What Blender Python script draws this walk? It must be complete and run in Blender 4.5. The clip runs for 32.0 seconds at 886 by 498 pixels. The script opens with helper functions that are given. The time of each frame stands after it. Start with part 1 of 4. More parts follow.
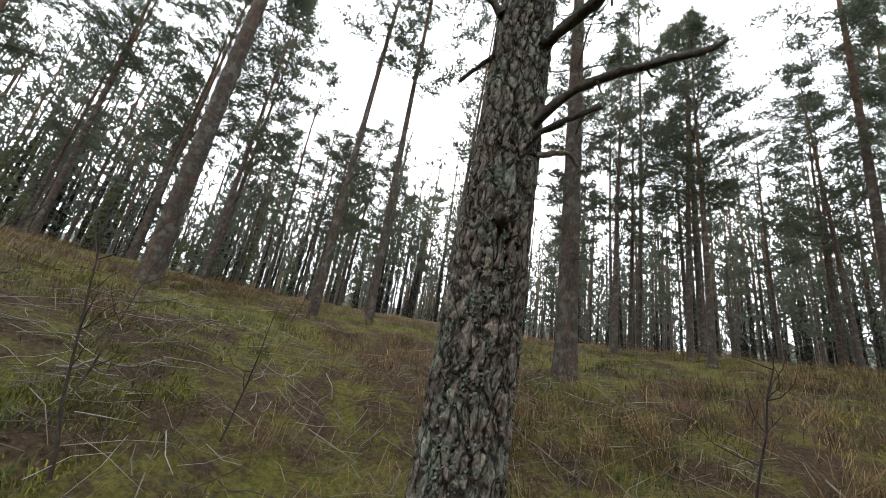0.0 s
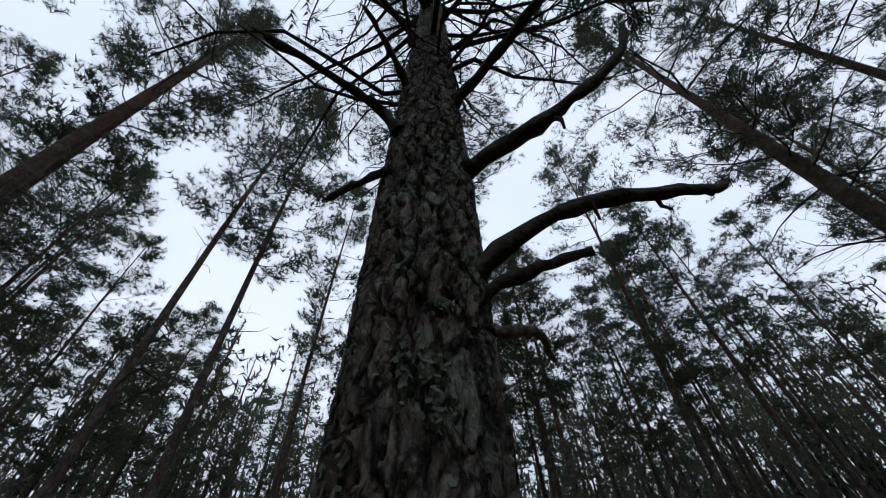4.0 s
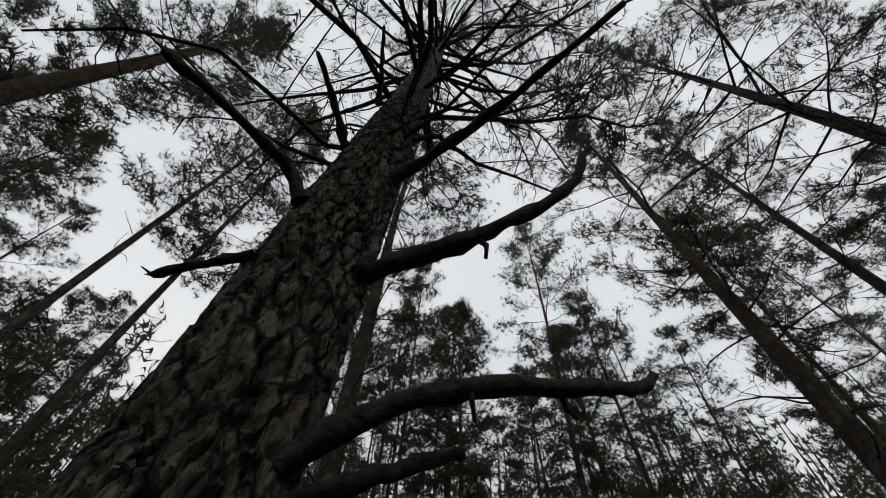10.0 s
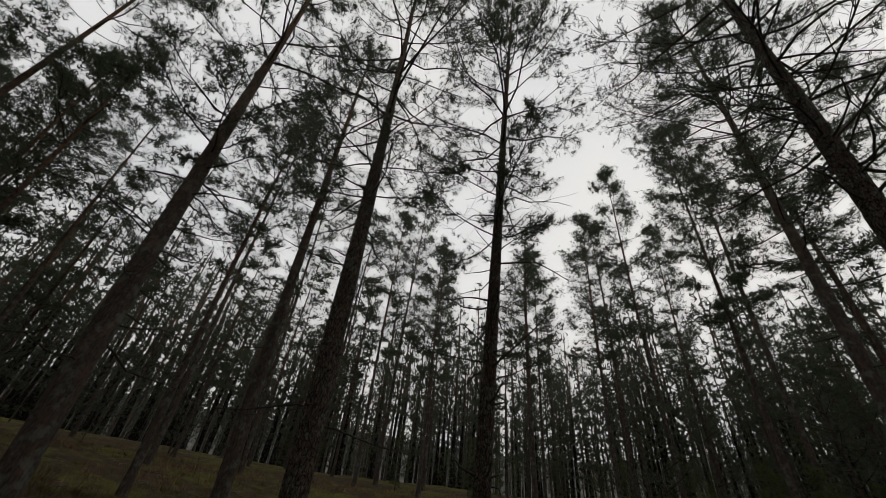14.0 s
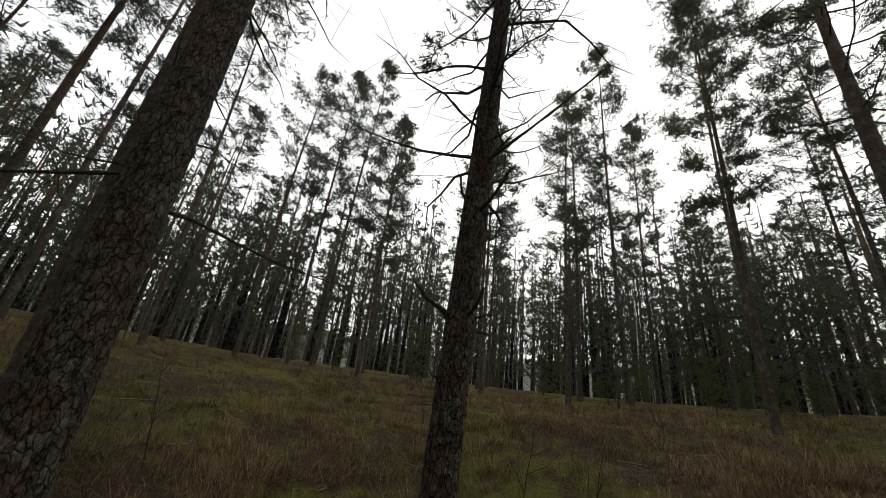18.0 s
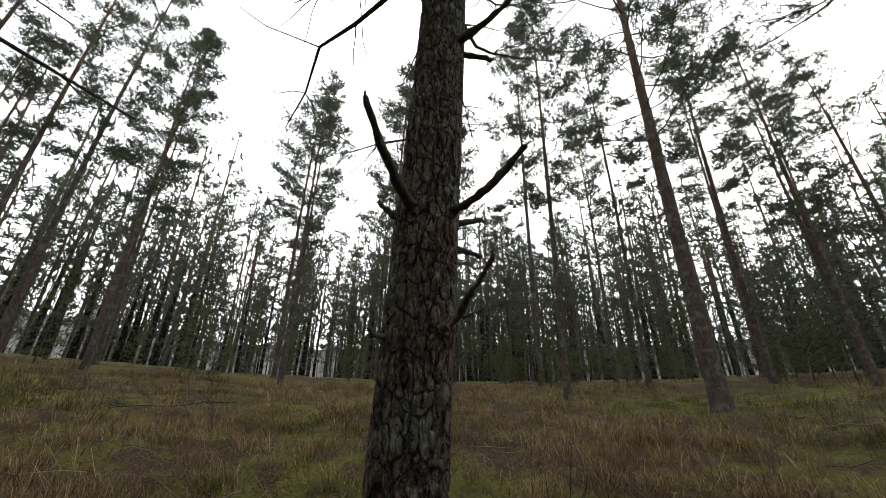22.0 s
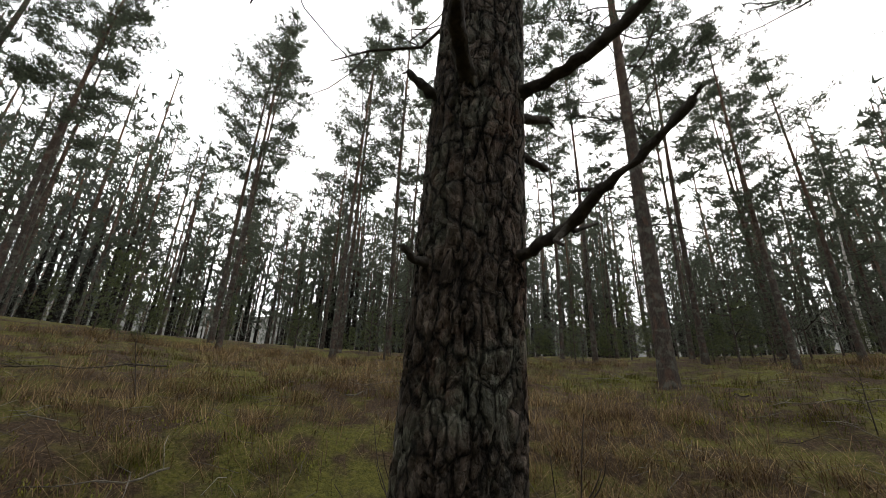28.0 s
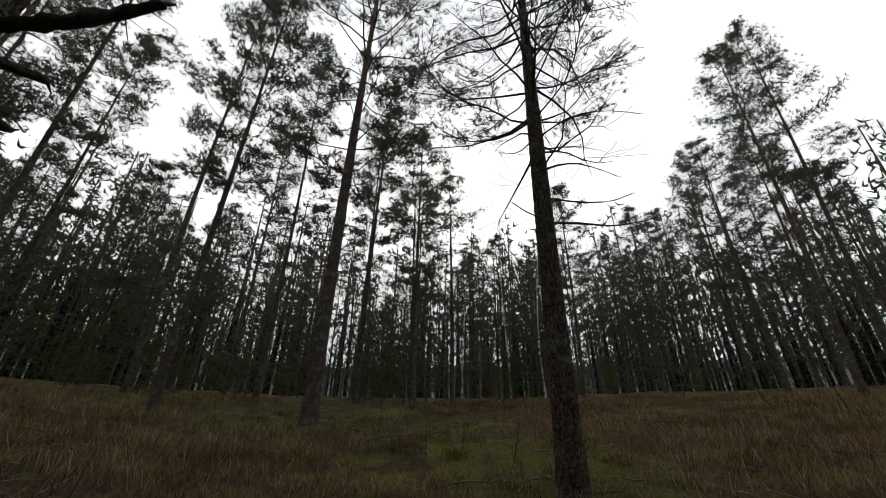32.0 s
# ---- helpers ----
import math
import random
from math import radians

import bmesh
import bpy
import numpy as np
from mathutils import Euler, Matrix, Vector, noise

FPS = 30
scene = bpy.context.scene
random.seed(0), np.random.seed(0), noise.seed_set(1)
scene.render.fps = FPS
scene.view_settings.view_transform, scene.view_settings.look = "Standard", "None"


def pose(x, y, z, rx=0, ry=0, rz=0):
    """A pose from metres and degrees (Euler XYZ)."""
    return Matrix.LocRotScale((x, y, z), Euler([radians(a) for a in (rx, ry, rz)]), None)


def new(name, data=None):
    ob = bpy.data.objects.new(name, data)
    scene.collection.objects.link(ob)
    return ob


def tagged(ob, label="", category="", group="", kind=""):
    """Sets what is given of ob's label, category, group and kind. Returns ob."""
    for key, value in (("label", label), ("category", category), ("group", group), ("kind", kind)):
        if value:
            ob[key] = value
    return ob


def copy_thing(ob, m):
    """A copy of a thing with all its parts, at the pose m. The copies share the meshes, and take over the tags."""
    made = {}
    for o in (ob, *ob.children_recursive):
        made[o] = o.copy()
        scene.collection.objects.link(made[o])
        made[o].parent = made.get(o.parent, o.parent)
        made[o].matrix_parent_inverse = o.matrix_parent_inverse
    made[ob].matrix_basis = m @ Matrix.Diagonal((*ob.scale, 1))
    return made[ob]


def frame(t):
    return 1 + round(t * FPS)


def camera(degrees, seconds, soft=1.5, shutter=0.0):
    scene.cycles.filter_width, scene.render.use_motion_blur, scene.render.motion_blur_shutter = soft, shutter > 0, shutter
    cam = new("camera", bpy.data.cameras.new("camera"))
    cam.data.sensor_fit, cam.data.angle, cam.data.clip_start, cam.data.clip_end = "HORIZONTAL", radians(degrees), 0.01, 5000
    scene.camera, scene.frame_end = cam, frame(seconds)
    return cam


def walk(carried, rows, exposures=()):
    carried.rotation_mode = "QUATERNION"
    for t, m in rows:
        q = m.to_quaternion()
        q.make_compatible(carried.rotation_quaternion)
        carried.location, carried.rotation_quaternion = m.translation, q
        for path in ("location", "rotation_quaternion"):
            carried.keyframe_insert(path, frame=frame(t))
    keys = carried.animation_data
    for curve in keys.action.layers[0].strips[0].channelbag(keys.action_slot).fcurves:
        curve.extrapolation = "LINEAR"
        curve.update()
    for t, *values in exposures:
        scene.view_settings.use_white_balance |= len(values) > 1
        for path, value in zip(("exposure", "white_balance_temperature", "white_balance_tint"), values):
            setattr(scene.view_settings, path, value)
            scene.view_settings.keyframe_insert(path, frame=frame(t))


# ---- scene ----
# A Scots pine wood under an overcast winter sky.
cam = camera(99.0, 32.0, soft=0.75)
PATH = [
    (0.0, pose(-0.241, 0.034, 1.028, 108.33, -8.72, -6.36)),
    (0.5, pose(-0.336, 0.169, 1.147, 111.29, -9.79, -11.76)),
    (1.0, pose(-0.296, 0.327, 1.163, 113.90, -7.05, -15.48)),
    (1.5, pose(-0.226, 0.466, 1.156, 115.35, -6.92, -19.51)),
    (2.0, pose(-0.183, 0.505, 1.157, 115.21, -6.36, -21.67)),
    (2.5, pose(-0.258, 0.592, 1.163, 115.48, -6.16, -23.96)),
    (4.5, pose(-0.190, 0.858, 1.611, 148.25, 4.81, -26.20)),
    (5.0, pose(-0.185, 0.807, 1.700, 155.83, 5.30, -24.57)),
    (5.5, pose(-0.205, 0.765, 1.736, 163.01, 4.93, -24.71)),
    (6.0, pose(-0.220, 0.702, 1.759, 168.78, 5.22, -24.31)),
    (6.5, pose(-0.233, 0.633, 1.783, 173.38, 6.19, -23.82)),
    (7.0, pose(-0.235, 0.623, 1.794, 176.55, 6.43, -25.65)),
    (7.5, pose(-0.227, 0.605, 1.770, 175.54, 5.01, -26.15)),
    (8.0, pose(-0.213, 0.668, 1.755, 170.19, 3.48, -27.57)),
    (8.5, pose(-0.190, 0.758, 1.729, 161.20, 1.10, -29.75)),
    (9.0, pose(-0.163, 0.778, 1.697, 152.69, -1.06, -29.90)),
    (9.5, pose(-0.122, 0.755, 1.726, 146.78, -3.90, -35.32)),
    (10.0, pose(-0.065, 0.735, 1.761, 145.61, -2.08, -41.17)),
    (10.5, pose(-0.004, 0.646, 1.780, 146.17, -3.34, -50.83)),
    (11.0, pose(0.070, 0.558, 1.779, 146.23, -5.00, -63.53)),
    (11.5, pose(0.095, 0.496, 1.787, 145.35, -5.42, -74.90)),
    (12.0, pose(0.113, 0.370, 1.775, 142.60, -6.16, -85.26)),
    (12.5, pose(0.108, 0.180, 1.750, 138.30, -7.20, -93.60)),
    (13.0, pose(0.075, -0.220, 1.715, 132.80, -6.00, -100.80)),
    (13.5, pose(0.035, -0.660, 1.685, 128.20, -4.50, -107.90)),
    (14.0, pose(0.075, -1.020, 1.655, 125.80, -5.00, -115.10)),
    (14.5, pose(0.135, -1.350, 1.630, 125.00, -7.10, -123.80)),
    (16.5, pose(1.344, -1.859, 1.611, 113.44, -5.99, -124.26)),
    (17.0, pose(1.600, -1.890, 1.571, 114.14, -5.21, -121.41)),
    (17.5, pose(1.877, -1.932, 1.549, 113.84, -4.18, -121.05)),
    (18.0, pose(2.194, -1.984, 1.518, 113.43, -6.03, -123.81)),
    (18.5, pose(2.509, -2.013, 1.533, 111.94, -5.49, -127.19)),
    (19.0, pose(2.809, -2.087, 1.516, 110.10, -2.76, -129.59)),
    (19.5, pose(3.073, -2.122, 1.504, 107.74, -4.73, -134.17)),
    (20.0, pose(3.317, -2.171, 1.508, 104.36, -4.83, -139.40)),
    (20.5, pose(3.479, -2.284, 1.476, 100.23, -4.36, -144.16)),
    (21.0, pose(3.587, -2.393, 1.471, 100.33, -4.33, -149.21)),
    (21.5, pose(3.607, -2.451, 1.518, 106.21, -1.46, -152.25)),
    (22.0, pose(3.609, -2.437, 1.540, 113.38, -0.69, -153.94)),
    (22.5, pose(3.613, -2.413, 1.553, 120.81, -1.36, -154.58)),
    (23.0, pose(3.612, -2.401, 1.627, 129.02, -1.49, -155.02)),
    (23.5, pose(3.619, -2.380, 1.705, 136.56, -2.55, -155.76)),
    (24.0, pose(3.607, -2.373, 1.742, 143.53, -2.04, -155.22)),
    (24.5, pose(3.641, -2.407, 1.730, 142.12, -1.53, -154.37)),
    (25.0, pose(3.692, -2.470, 1.689, 134.03, -1.45, -153.71)),
    (25.5, pose(3.758, -2.521, 1.635, 128.08, -3.66, -154.38)),
    (26.0, pose(3.872, -2.551, 1.573, 123.84, -4.86, -155.14)),
    (26.5, pose(3.959, -2.584, 1.523, 118.41, -3.98, -154.62)),
    (28.5, pose(3.960, -2.744, 1.538, 109.42, -1.90, -166.19)),
    (29.0, pose(3.907, -2.768, 1.548, 110.80, -2.11, -170.54)),
    (29.5, pose(3.822, -2.765, 1.560, 112.45, -2.50, -175.91)),
    (30.0, pose(3.755, -2.760, 1.556, 113.86, -1.95, 178.87)),
    (30.5, pose(3.706, -2.752, 1.573, 113.67, -2.96, 172.57)),
    (31.0, pose(3.611, -2.743, 1.570, 114.73, -2.59, 167.08)),
    (31.5, pose(3.568, -2.699, 1.543, 115.40, -1.69, 161.03)),
    (32.0, pose(3.495, -2.652, 1.504, 116.14, -0.87, 154.58)),
]
EXPOSURES = [
    (0.0, 1.05, 6500, 10), (1.0, 0.75, 6500, 10), (2.0, 0.2, 6500, 10), (2.5, 0.1, 6500, 10), (4.5, -1.4, 5650, 10), (8.0, -1.5, 5650, 10), (9.0, -1.7, 6000, 10),
    (10.5, -1.3, 6750, 10), (12.0, -1.5, 6900, 10), (13.0, -1.45, 6950, 11), (14.5, -1.35, 6950, 11), (16.5, -0.45, 6950, 10), (19.2, -0.65, 6950, 9),
    (20.5, 0.5, 7000, 9), (21.2, 0.85, 7150, 9), (22.0, 0.25, 6700, 10), (23.0, -1.35, 6200, 10), (24.5, -1.75, 6300, 10), (25.0, -1.65, 6350, 10),
    (26.0, -1.2, 6650, 10), (26.5, -0.9, 6650, 10), (28.5, 0.35, 6850, 10), (30.0, -0.15, 6750, 10), (32.0, -0.95, 6700, 10)]
walk(cam, PATH, EXPOSURES)

# ---- sky and light ----
world = bpy.data.worlds.new("overcast_sky")
scene.world = world
world.use_nodes = True
wn, wl = world.node_tree.nodes, world.node_tree.links
wn.clear()
sky = wn.new("ShaderNodeTexSky")
sky.sky_type = "NISHITA"
sky.sun_disc = False
sky.sun_elevation, sky.sun_rotation = radians(32), radians(200)
sky.dust_density = 6.0
grey = wn.new("ShaderNodeHueSaturation")
grey.inputs["Saturation"].default_value = 0.25
grey.inputs["Value"].default_value = 0.10
cloud_co = wn.new("ShaderNodeTexCoord")
cloud = wn.new("ShaderNodeTexNoise")
cloud.inputs["Scale"].default_value = 1.6
cloud.inputs["Detail"].default_value = 4
ramp = wn.new("ShaderNodeValToRGB")
ramp.color_ramp.elements[0].position, ramp.color_ramp.elements[0].color = 0.25, (0.80, 0.85, 0.91, 1)
ramp.color_ramp.elements[1].position, ramp.color_ramp.elements[1].color = 0.75, (0.97, 0.99, 1.0, 1)
veil = wn.new("ShaderNodeMixRGB")
veil.inputs["Fac"].default_value = 0.93
back = wn.new("ShaderNodeBackground")
back.inputs["Strength"].default_value = 2.4
wout = wn.new("ShaderNodeOutputWorld")
wl.new(cloud_co.outputs["Generated"], cloud.inputs["Vector"])
wl.new(cloud.outputs["Fac"], ramp.inputs["Fac"])
wl.new(sky.outputs["Color"], grey.inputs["Color"])
wl.new(grey.outputs["Color"], veil.inputs["Color1"])
wl.new(ramp.outputs["Color"], veil.inputs["Color2"])
wl.new(veil.outputs["Color"], back.inputs["Color"])
wl.new(back.outputs["Background"], wout.inputs["Surface"])
sun = new("sun", bpy.data.lights.new("sun", "SUN"))
sun.data.energy, sun.data.angle, sun.data.color = 0.5, radians(60), (1.0, 0.97, 0.93)
sun.matrix_world = pose(0, 0, 30, 58, 0, -20)


# ---- materials ----
def material(name, rough=0.9):
    m = bpy.data.materials.new(name)
    m.use_nodes = True
    b = m.node_tree.nodes["Principled BSDF"]
    b.inputs["Roughness"].default_value = rough
    b.inputs["Specular IOR Level"].default_value = 0.2
    return m, m.node_tree.nodes, m.node_tree.links, b


def ramp_node(nodes, stops):
    r = nodes.new("ShaderNodeValToRGB")
    el = r.color_ramp.elements
    while len(el) < len(stops):
        el.new(0.5)
    for e, (p, c) in zip(el, stops):
        e.position, e.color = p, (*c, 1)
    return r


def noise_node(nodes, links, co, scale, detail=5, stretch=None):
    n = nodes.new("ShaderNodeTexNoise")
    n.inputs["Scale"].default_value = scale
    n.inputs["Detail"].default_value = detail
    if stretch:
        mp = nodes.new("ShaderNodeMapping")
        mp.inputs["Scale"].default_value = stretch
        links.new(co, mp.inputs["Vector"])
        co = mp.outputs["Vector"]
    links.new(co, n.inputs["Vector"])
    return n


def mix(nodes, links, fac, a, b):
    m = nodes.new("ShaderNodeMixRGB")
    for socket, value in (("Fac", fac), ("Color1", a), ("Color2", b)):
        if isinstance(value, (int, float)):
            m.inputs[socket].default_value = value
        elif isinstance(value, tuple):
            m.inputs[socket].default_value = (*value, 1)
        else:
            links.new(value, m.inputs[socket])
    return m.outputs["Color"]


def bark_material(name, lichen, orange_from, orange_to, low, high, red=0.35, plates_known=None):
    m, n, l, b = material(name, 0.92)
    co = n.new("ShaderNodeTexCoord").outputs["Object"]
    fine = noise_node(n, l, co, 48, 10, (1, 1, 0.4))
    fine.inputs['Roughness'].default_value = 0.68
    plates = noise_node(n, l, co, 9, 6, (1, 1, 0.4))
    base = ramp_node(n, [(0.3, low), (0.7, high)])
    l.new(fine.outputs["Fac"], base.inputs["Fac"])
    redr = ramp_node(n, [(0.52, (0, 0, 0)), (0.68, (red, red, red))])
    l.new(plates.outputs["Fac"], redr.inputs["Fac"])
    c = mix(n, l, redr.outputs["Color"], base.outputs["Color"], (0.155, 0.075, 0.05))
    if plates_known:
        # random plate tone; furrow bottoms near black, part bark colour, part painted shade
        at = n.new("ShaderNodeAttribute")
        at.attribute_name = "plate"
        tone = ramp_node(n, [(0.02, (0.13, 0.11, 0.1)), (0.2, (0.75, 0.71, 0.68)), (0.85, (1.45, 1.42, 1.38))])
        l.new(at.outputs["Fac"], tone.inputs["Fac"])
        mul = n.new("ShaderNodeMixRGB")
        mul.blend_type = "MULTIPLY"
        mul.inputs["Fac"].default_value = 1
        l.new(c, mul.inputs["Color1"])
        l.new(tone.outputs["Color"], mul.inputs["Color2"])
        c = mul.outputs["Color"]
    crack = None
    if plates_known:
        wob = noise_node(n, l, co, 16, 6)
        shift = n.new("ShaderNodeVectorMath")
        shift.operation = "MULTIPLY_ADD"
        shift.inputs[1].default_value = (0.045, 0.045, 0.09)
        l.new(wob.outputs["Color"], shift.inputs[0])
        l.new(co, shift.inputs[2])
        # crack borders are darkened: partly the bark's own dark, partly crevice shade painted in
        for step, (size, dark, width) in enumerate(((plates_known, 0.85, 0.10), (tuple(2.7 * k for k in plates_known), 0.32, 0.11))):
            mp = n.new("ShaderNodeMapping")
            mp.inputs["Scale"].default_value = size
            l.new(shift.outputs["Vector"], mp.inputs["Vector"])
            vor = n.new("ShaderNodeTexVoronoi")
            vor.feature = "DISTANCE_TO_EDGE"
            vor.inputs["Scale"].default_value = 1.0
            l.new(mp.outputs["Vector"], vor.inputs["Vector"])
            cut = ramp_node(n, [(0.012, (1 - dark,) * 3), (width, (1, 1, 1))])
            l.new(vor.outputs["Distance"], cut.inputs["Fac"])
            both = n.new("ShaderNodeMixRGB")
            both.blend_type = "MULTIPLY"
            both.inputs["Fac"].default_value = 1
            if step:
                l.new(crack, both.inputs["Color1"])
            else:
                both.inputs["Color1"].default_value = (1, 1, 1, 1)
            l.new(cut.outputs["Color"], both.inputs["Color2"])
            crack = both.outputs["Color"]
    lich = noise_node(n, l, co, 7, 12)
    lich.inputs["Roughness"].default_value = 0.66
    lr = ramp_node(n, [(0.5, (0, 0, 0)), (0.6, (lichen, lichen, lichen))])
    l.new(lich.outputs["Fac"], lr.inputs["Fac"])
    c = mix(n, l, lr.outputs["Color"], c, (0.19, 0.215, 0.178))
    flakes = None
    if plates_known:
        mp = n.new("ShaderNodeMapping")
        mp.inputs["Scale"].default_value = tuple(k * 2.6 if i < 2 else k * 4.2 for i, k in enumerate(plates_known))
        l.new(shift.outputs["Vector"], mp.inputs["Vector"])
        flake_cells = n.new("ShaderNodeTexVoronoi")
        flake_cells.inputs["Scale"].default_value = 1.0
        l.new(mp.outputs["Vector"], flake_cells.inputs["Vector"])
        parts = n.new("ShaderNodeSeparateColor")
        l.new(flake_cells.outputs["Color"], parts.inputs["Color"])
        shade = ramp_node(n, [(0.1, (0.66, 0.64, 0.62)), (0.55, (0.98, 0.96, 0.94)), (0.95, (1.34, 1.3, 1.25))])
        l.new(parts.outputs["Red"], shade.inputs["Fac"])
        tint = n.new("ShaderNodeMixRGB")
        tint.blend_type = "MULTIPLY"
        tint.inputs["Fac"].default_value = 1
        l.new(c, tint.inputs["Color1"])
        l.new(shade.outputs["Color"], tint.inputs["Color2"])
        c = tint.outputs["Color"]
        flakes = n.new("ShaderNodeMath")
        flakes.operation = "MULTIPLY_ADD"
        flakes.inputs[1].default_value = -0.8
        l.new(flake_cells.outputs["Distance"], flakes.inputs[0])
        l.new(parts.outputs["Green"], flakes.inputs[2])
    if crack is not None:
        crack_shaded = n.new("ShaderNodeMixRGB")
        crack_shaded.blend_type = "MULTIPLY"
        crack_shaded.inputs["Fac"].default_value = 1
        l.new(c, crack_shaded.inputs["Color1"])
        l.new(crack, crack_shaded.inputs["Color2"])
        c = crack_shaded.outputs["Color"]
    sep = n.new("ShaderNodeSeparateXYZ")
    l.new(co, sep.inputs["Vector"])
    hgt = n.new("ShaderNodeMapRange")
    hgt.inputs["From Min"].default_value, hgt.inputs["From Max"].default_value = orange_from, orange_to
    l.new(sep.outputs["Z"], hgt.inputs["Value"])
    flake = noise_node(n, l, co, 14, 5, (1, 1, 0.5))
    fr = ramp_node(n, [(0.35, (0.06, 0.036, 0.025)), (0.65, (0.14, 0.08, 0.05))])
    l.new(flake.outputs["Fac"], fr.inputs["Fac"])
    c = mix(n, l, hgt.outputs["Result"], c, fr.outputs["Color"])
    l.new(c, b.inputs["Base Color"])
    bump = n.new("ShaderNodeBump")
    bump.inputs["Strength"].default_value, bump.inputs["Distance"].default_value = 0.9, 0.016
    l.new(fine.outputs["Fac"], bump.inputs["Height"])
    l.new(bump.outputs["Normal"], b.inputs["Normal"])
    if crack is not None:
        ridge = n.new("ShaderNodeBump")
        ridge.inputs["Strength"].default_value, ridge.inputs["Distance"].default_value = 0.8, 0.008
        l.new(crack, ridge.inputs["Height"])
        l.new(bump.outputs["Normal"], ridge.inputs["Normal"])
        scale_bump = n.new("ShaderNodeBump")
        scale_bump.inputs["Strength"].default_value, scale_bump.inputs["Distance"].default_value = 0.9, 0.006
        l.new(flakes.outputs["Value"], scale_bump.inputs["Height"])
        l.new(ridge.outputs["Normal"], scale_bump.inputs["Normal"])
        l.new(scale_bump.outputs["Normal"], b.inputs["Normal"])
    return m


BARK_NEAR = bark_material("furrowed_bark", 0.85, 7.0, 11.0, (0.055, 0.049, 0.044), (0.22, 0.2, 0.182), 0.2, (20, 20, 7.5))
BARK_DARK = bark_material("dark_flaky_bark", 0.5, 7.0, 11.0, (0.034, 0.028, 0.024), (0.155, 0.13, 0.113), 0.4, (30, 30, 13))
BARK = bark_material("pine_bark", 0.35, 3.5, 9.0, (0.022, 0.018, 0.016), (0.10, 0.08, 0.068))


def island_material(name, stops, rough=0.85, through_light=0.0, grain=0.0):
    """Each loose piece takes its own shade."""
    m, n, l, b = material(name, rough)
    geo = n.new("ShaderNodeNewGeometry")
    r = ramp_node(n, stops)
    l.new(geo.outputs["Random Per Island"], r.inputs["Fac"])
    c = r.outputs["Color"]
    if grain:
        co = n.new("ShaderNodeTexCoord").outputs["Object"]
        g = noise_node(n, l, co, grain, 5)
        gr = ramp_node(n, [(0.3, (0.45, 0.45, 0.45)), (0.7, (1.2, 1.2, 1.2))])
        l.new(g.outputs["Fac"], gr.inputs["Fac"])
        mm = n.new("ShaderNodeMixRGB")
        mm.blend_type = "MULTIPLY"
        mm.inputs["Fac"].default_value = 1
        l.new(c, mm.inputs["Color1"])
        l.new(gr.outputs["Color"], mm.inputs["Color2"])
        c = mm.outputs["Color"]
        knobs = noise_node(n, l, co, grain * 2.5, 6)
        rough_bump = n.new("ShaderNodeBump")
        rough_bump.inputs["Strength"].default_value, rough_bump.inputs["Distance"].default_value = 1.0, 0.006
        l.new(knobs.outputs["Fac"], rough_bump.inputs["Height"])
        l.new(rough_bump.outputs["Normal"], b.inputs["Normal"])
    l.new(c, b.inputs["Base Color"])
    if through_light:
        b.inputs["Subsurface Weight"].default_value = 0.0
        t = n.new("ShaderNodeBsdfTranslucent")
        l.new(c, t.inputs["Color"])
        ms = n.new("ShaderNodeMixShader")
        ms.inputs["Fac"].default_value = through_light
        l.new(b.outputs["BSDF"], ms.inputs[1])
        l.new(t.outputs["BSDF"], ms.inputs[2])
        l.new(ms.outputs["Shader"], n["Material Output"].inputs["Surface"])
    return m


NEEDLES = island_material("pine_needles", [(0, (0.05, 0.063, 0.042)), (0.5, (0.08, 0.096, 0.064)), (1, (0.12, 0.132, 0.092))], 0.75, 0.45)
# needle green greyed so the colour carries the haze of distance
HAZY = island_material("far_needles", [(0, (0.06, 0.07, 0.057)), (1, (0.11, 0.12, 0.1))], 0.9, 0.3)
SPRUCE = island_material("young_needles", [(0, (0.06, 0.078, 0.032)), (1, (0.13, 0.15, 0.065))], 0.75, 0.4)
TWIG = island_material("twig_bark", [(0, (0.03, 0.024, 0.02)), (1, (0.07, 0.055, 0.046))], 0.9, 0, 20)
DEAD = island_material("dead_wood", [(0, (0.035, 0.03, 0.026)), (1, (0.08, 0.07, 0.06))], 0.95, 0, 45)
PALE = island_material("bleached_wood", [(0, (0.12, 0.105, 0.088)), (1, (0.23, 0.205, 0.17))], 0.95, 0, 40)
GREYWOOD = island_material("weathered_twigs", [(0, (0.05, 0.042, 0.036)), (0.6, (0.13, 0.115, 0.1)), (1, (0.26, 0.24, 0.21))], 0.95)
DRY = island_material("dry_grass", [(0, (0.07, 0.042, 0.017)), (0.5, (0.155, 0.1, 0.042)), (1, (0.33, 0.235, 0.115))], 0.8, 0.2)
RUSSET = island_material("russet_grass", [(0, (0.052, 0.029, 0.016)), (0.6, (0.11, 0.065, 0.035)), (1, (0.2, 0.13, 0.075))], 0.85, 0.15)
GREEN = island_material("green_grass", [(0, (0.05, 0.053, 0.012)), (1, (0.13, 0.132, 0.034))], 0.75, 0.25)
MOSS = island_material("moss_tufts", [(0, (0.055, 0.056, 0.009)), (1, (0.2, 0.195, 0.032))], 0.95, 0.2)
SHRUB = island_material("bilberry_leaves", [(0, (0.03, 0.042, 0.014)), (0.7, (0.07, 0.085, 0.026)), (1, (0.12, 0.12, 0.05))], 0.75, 0.25)
HEATH = island_material("heather_twigs", [(0, (0.05, 0.03, 0.022)), (1, (0.15, 0.095, 0.065))], 0.95)
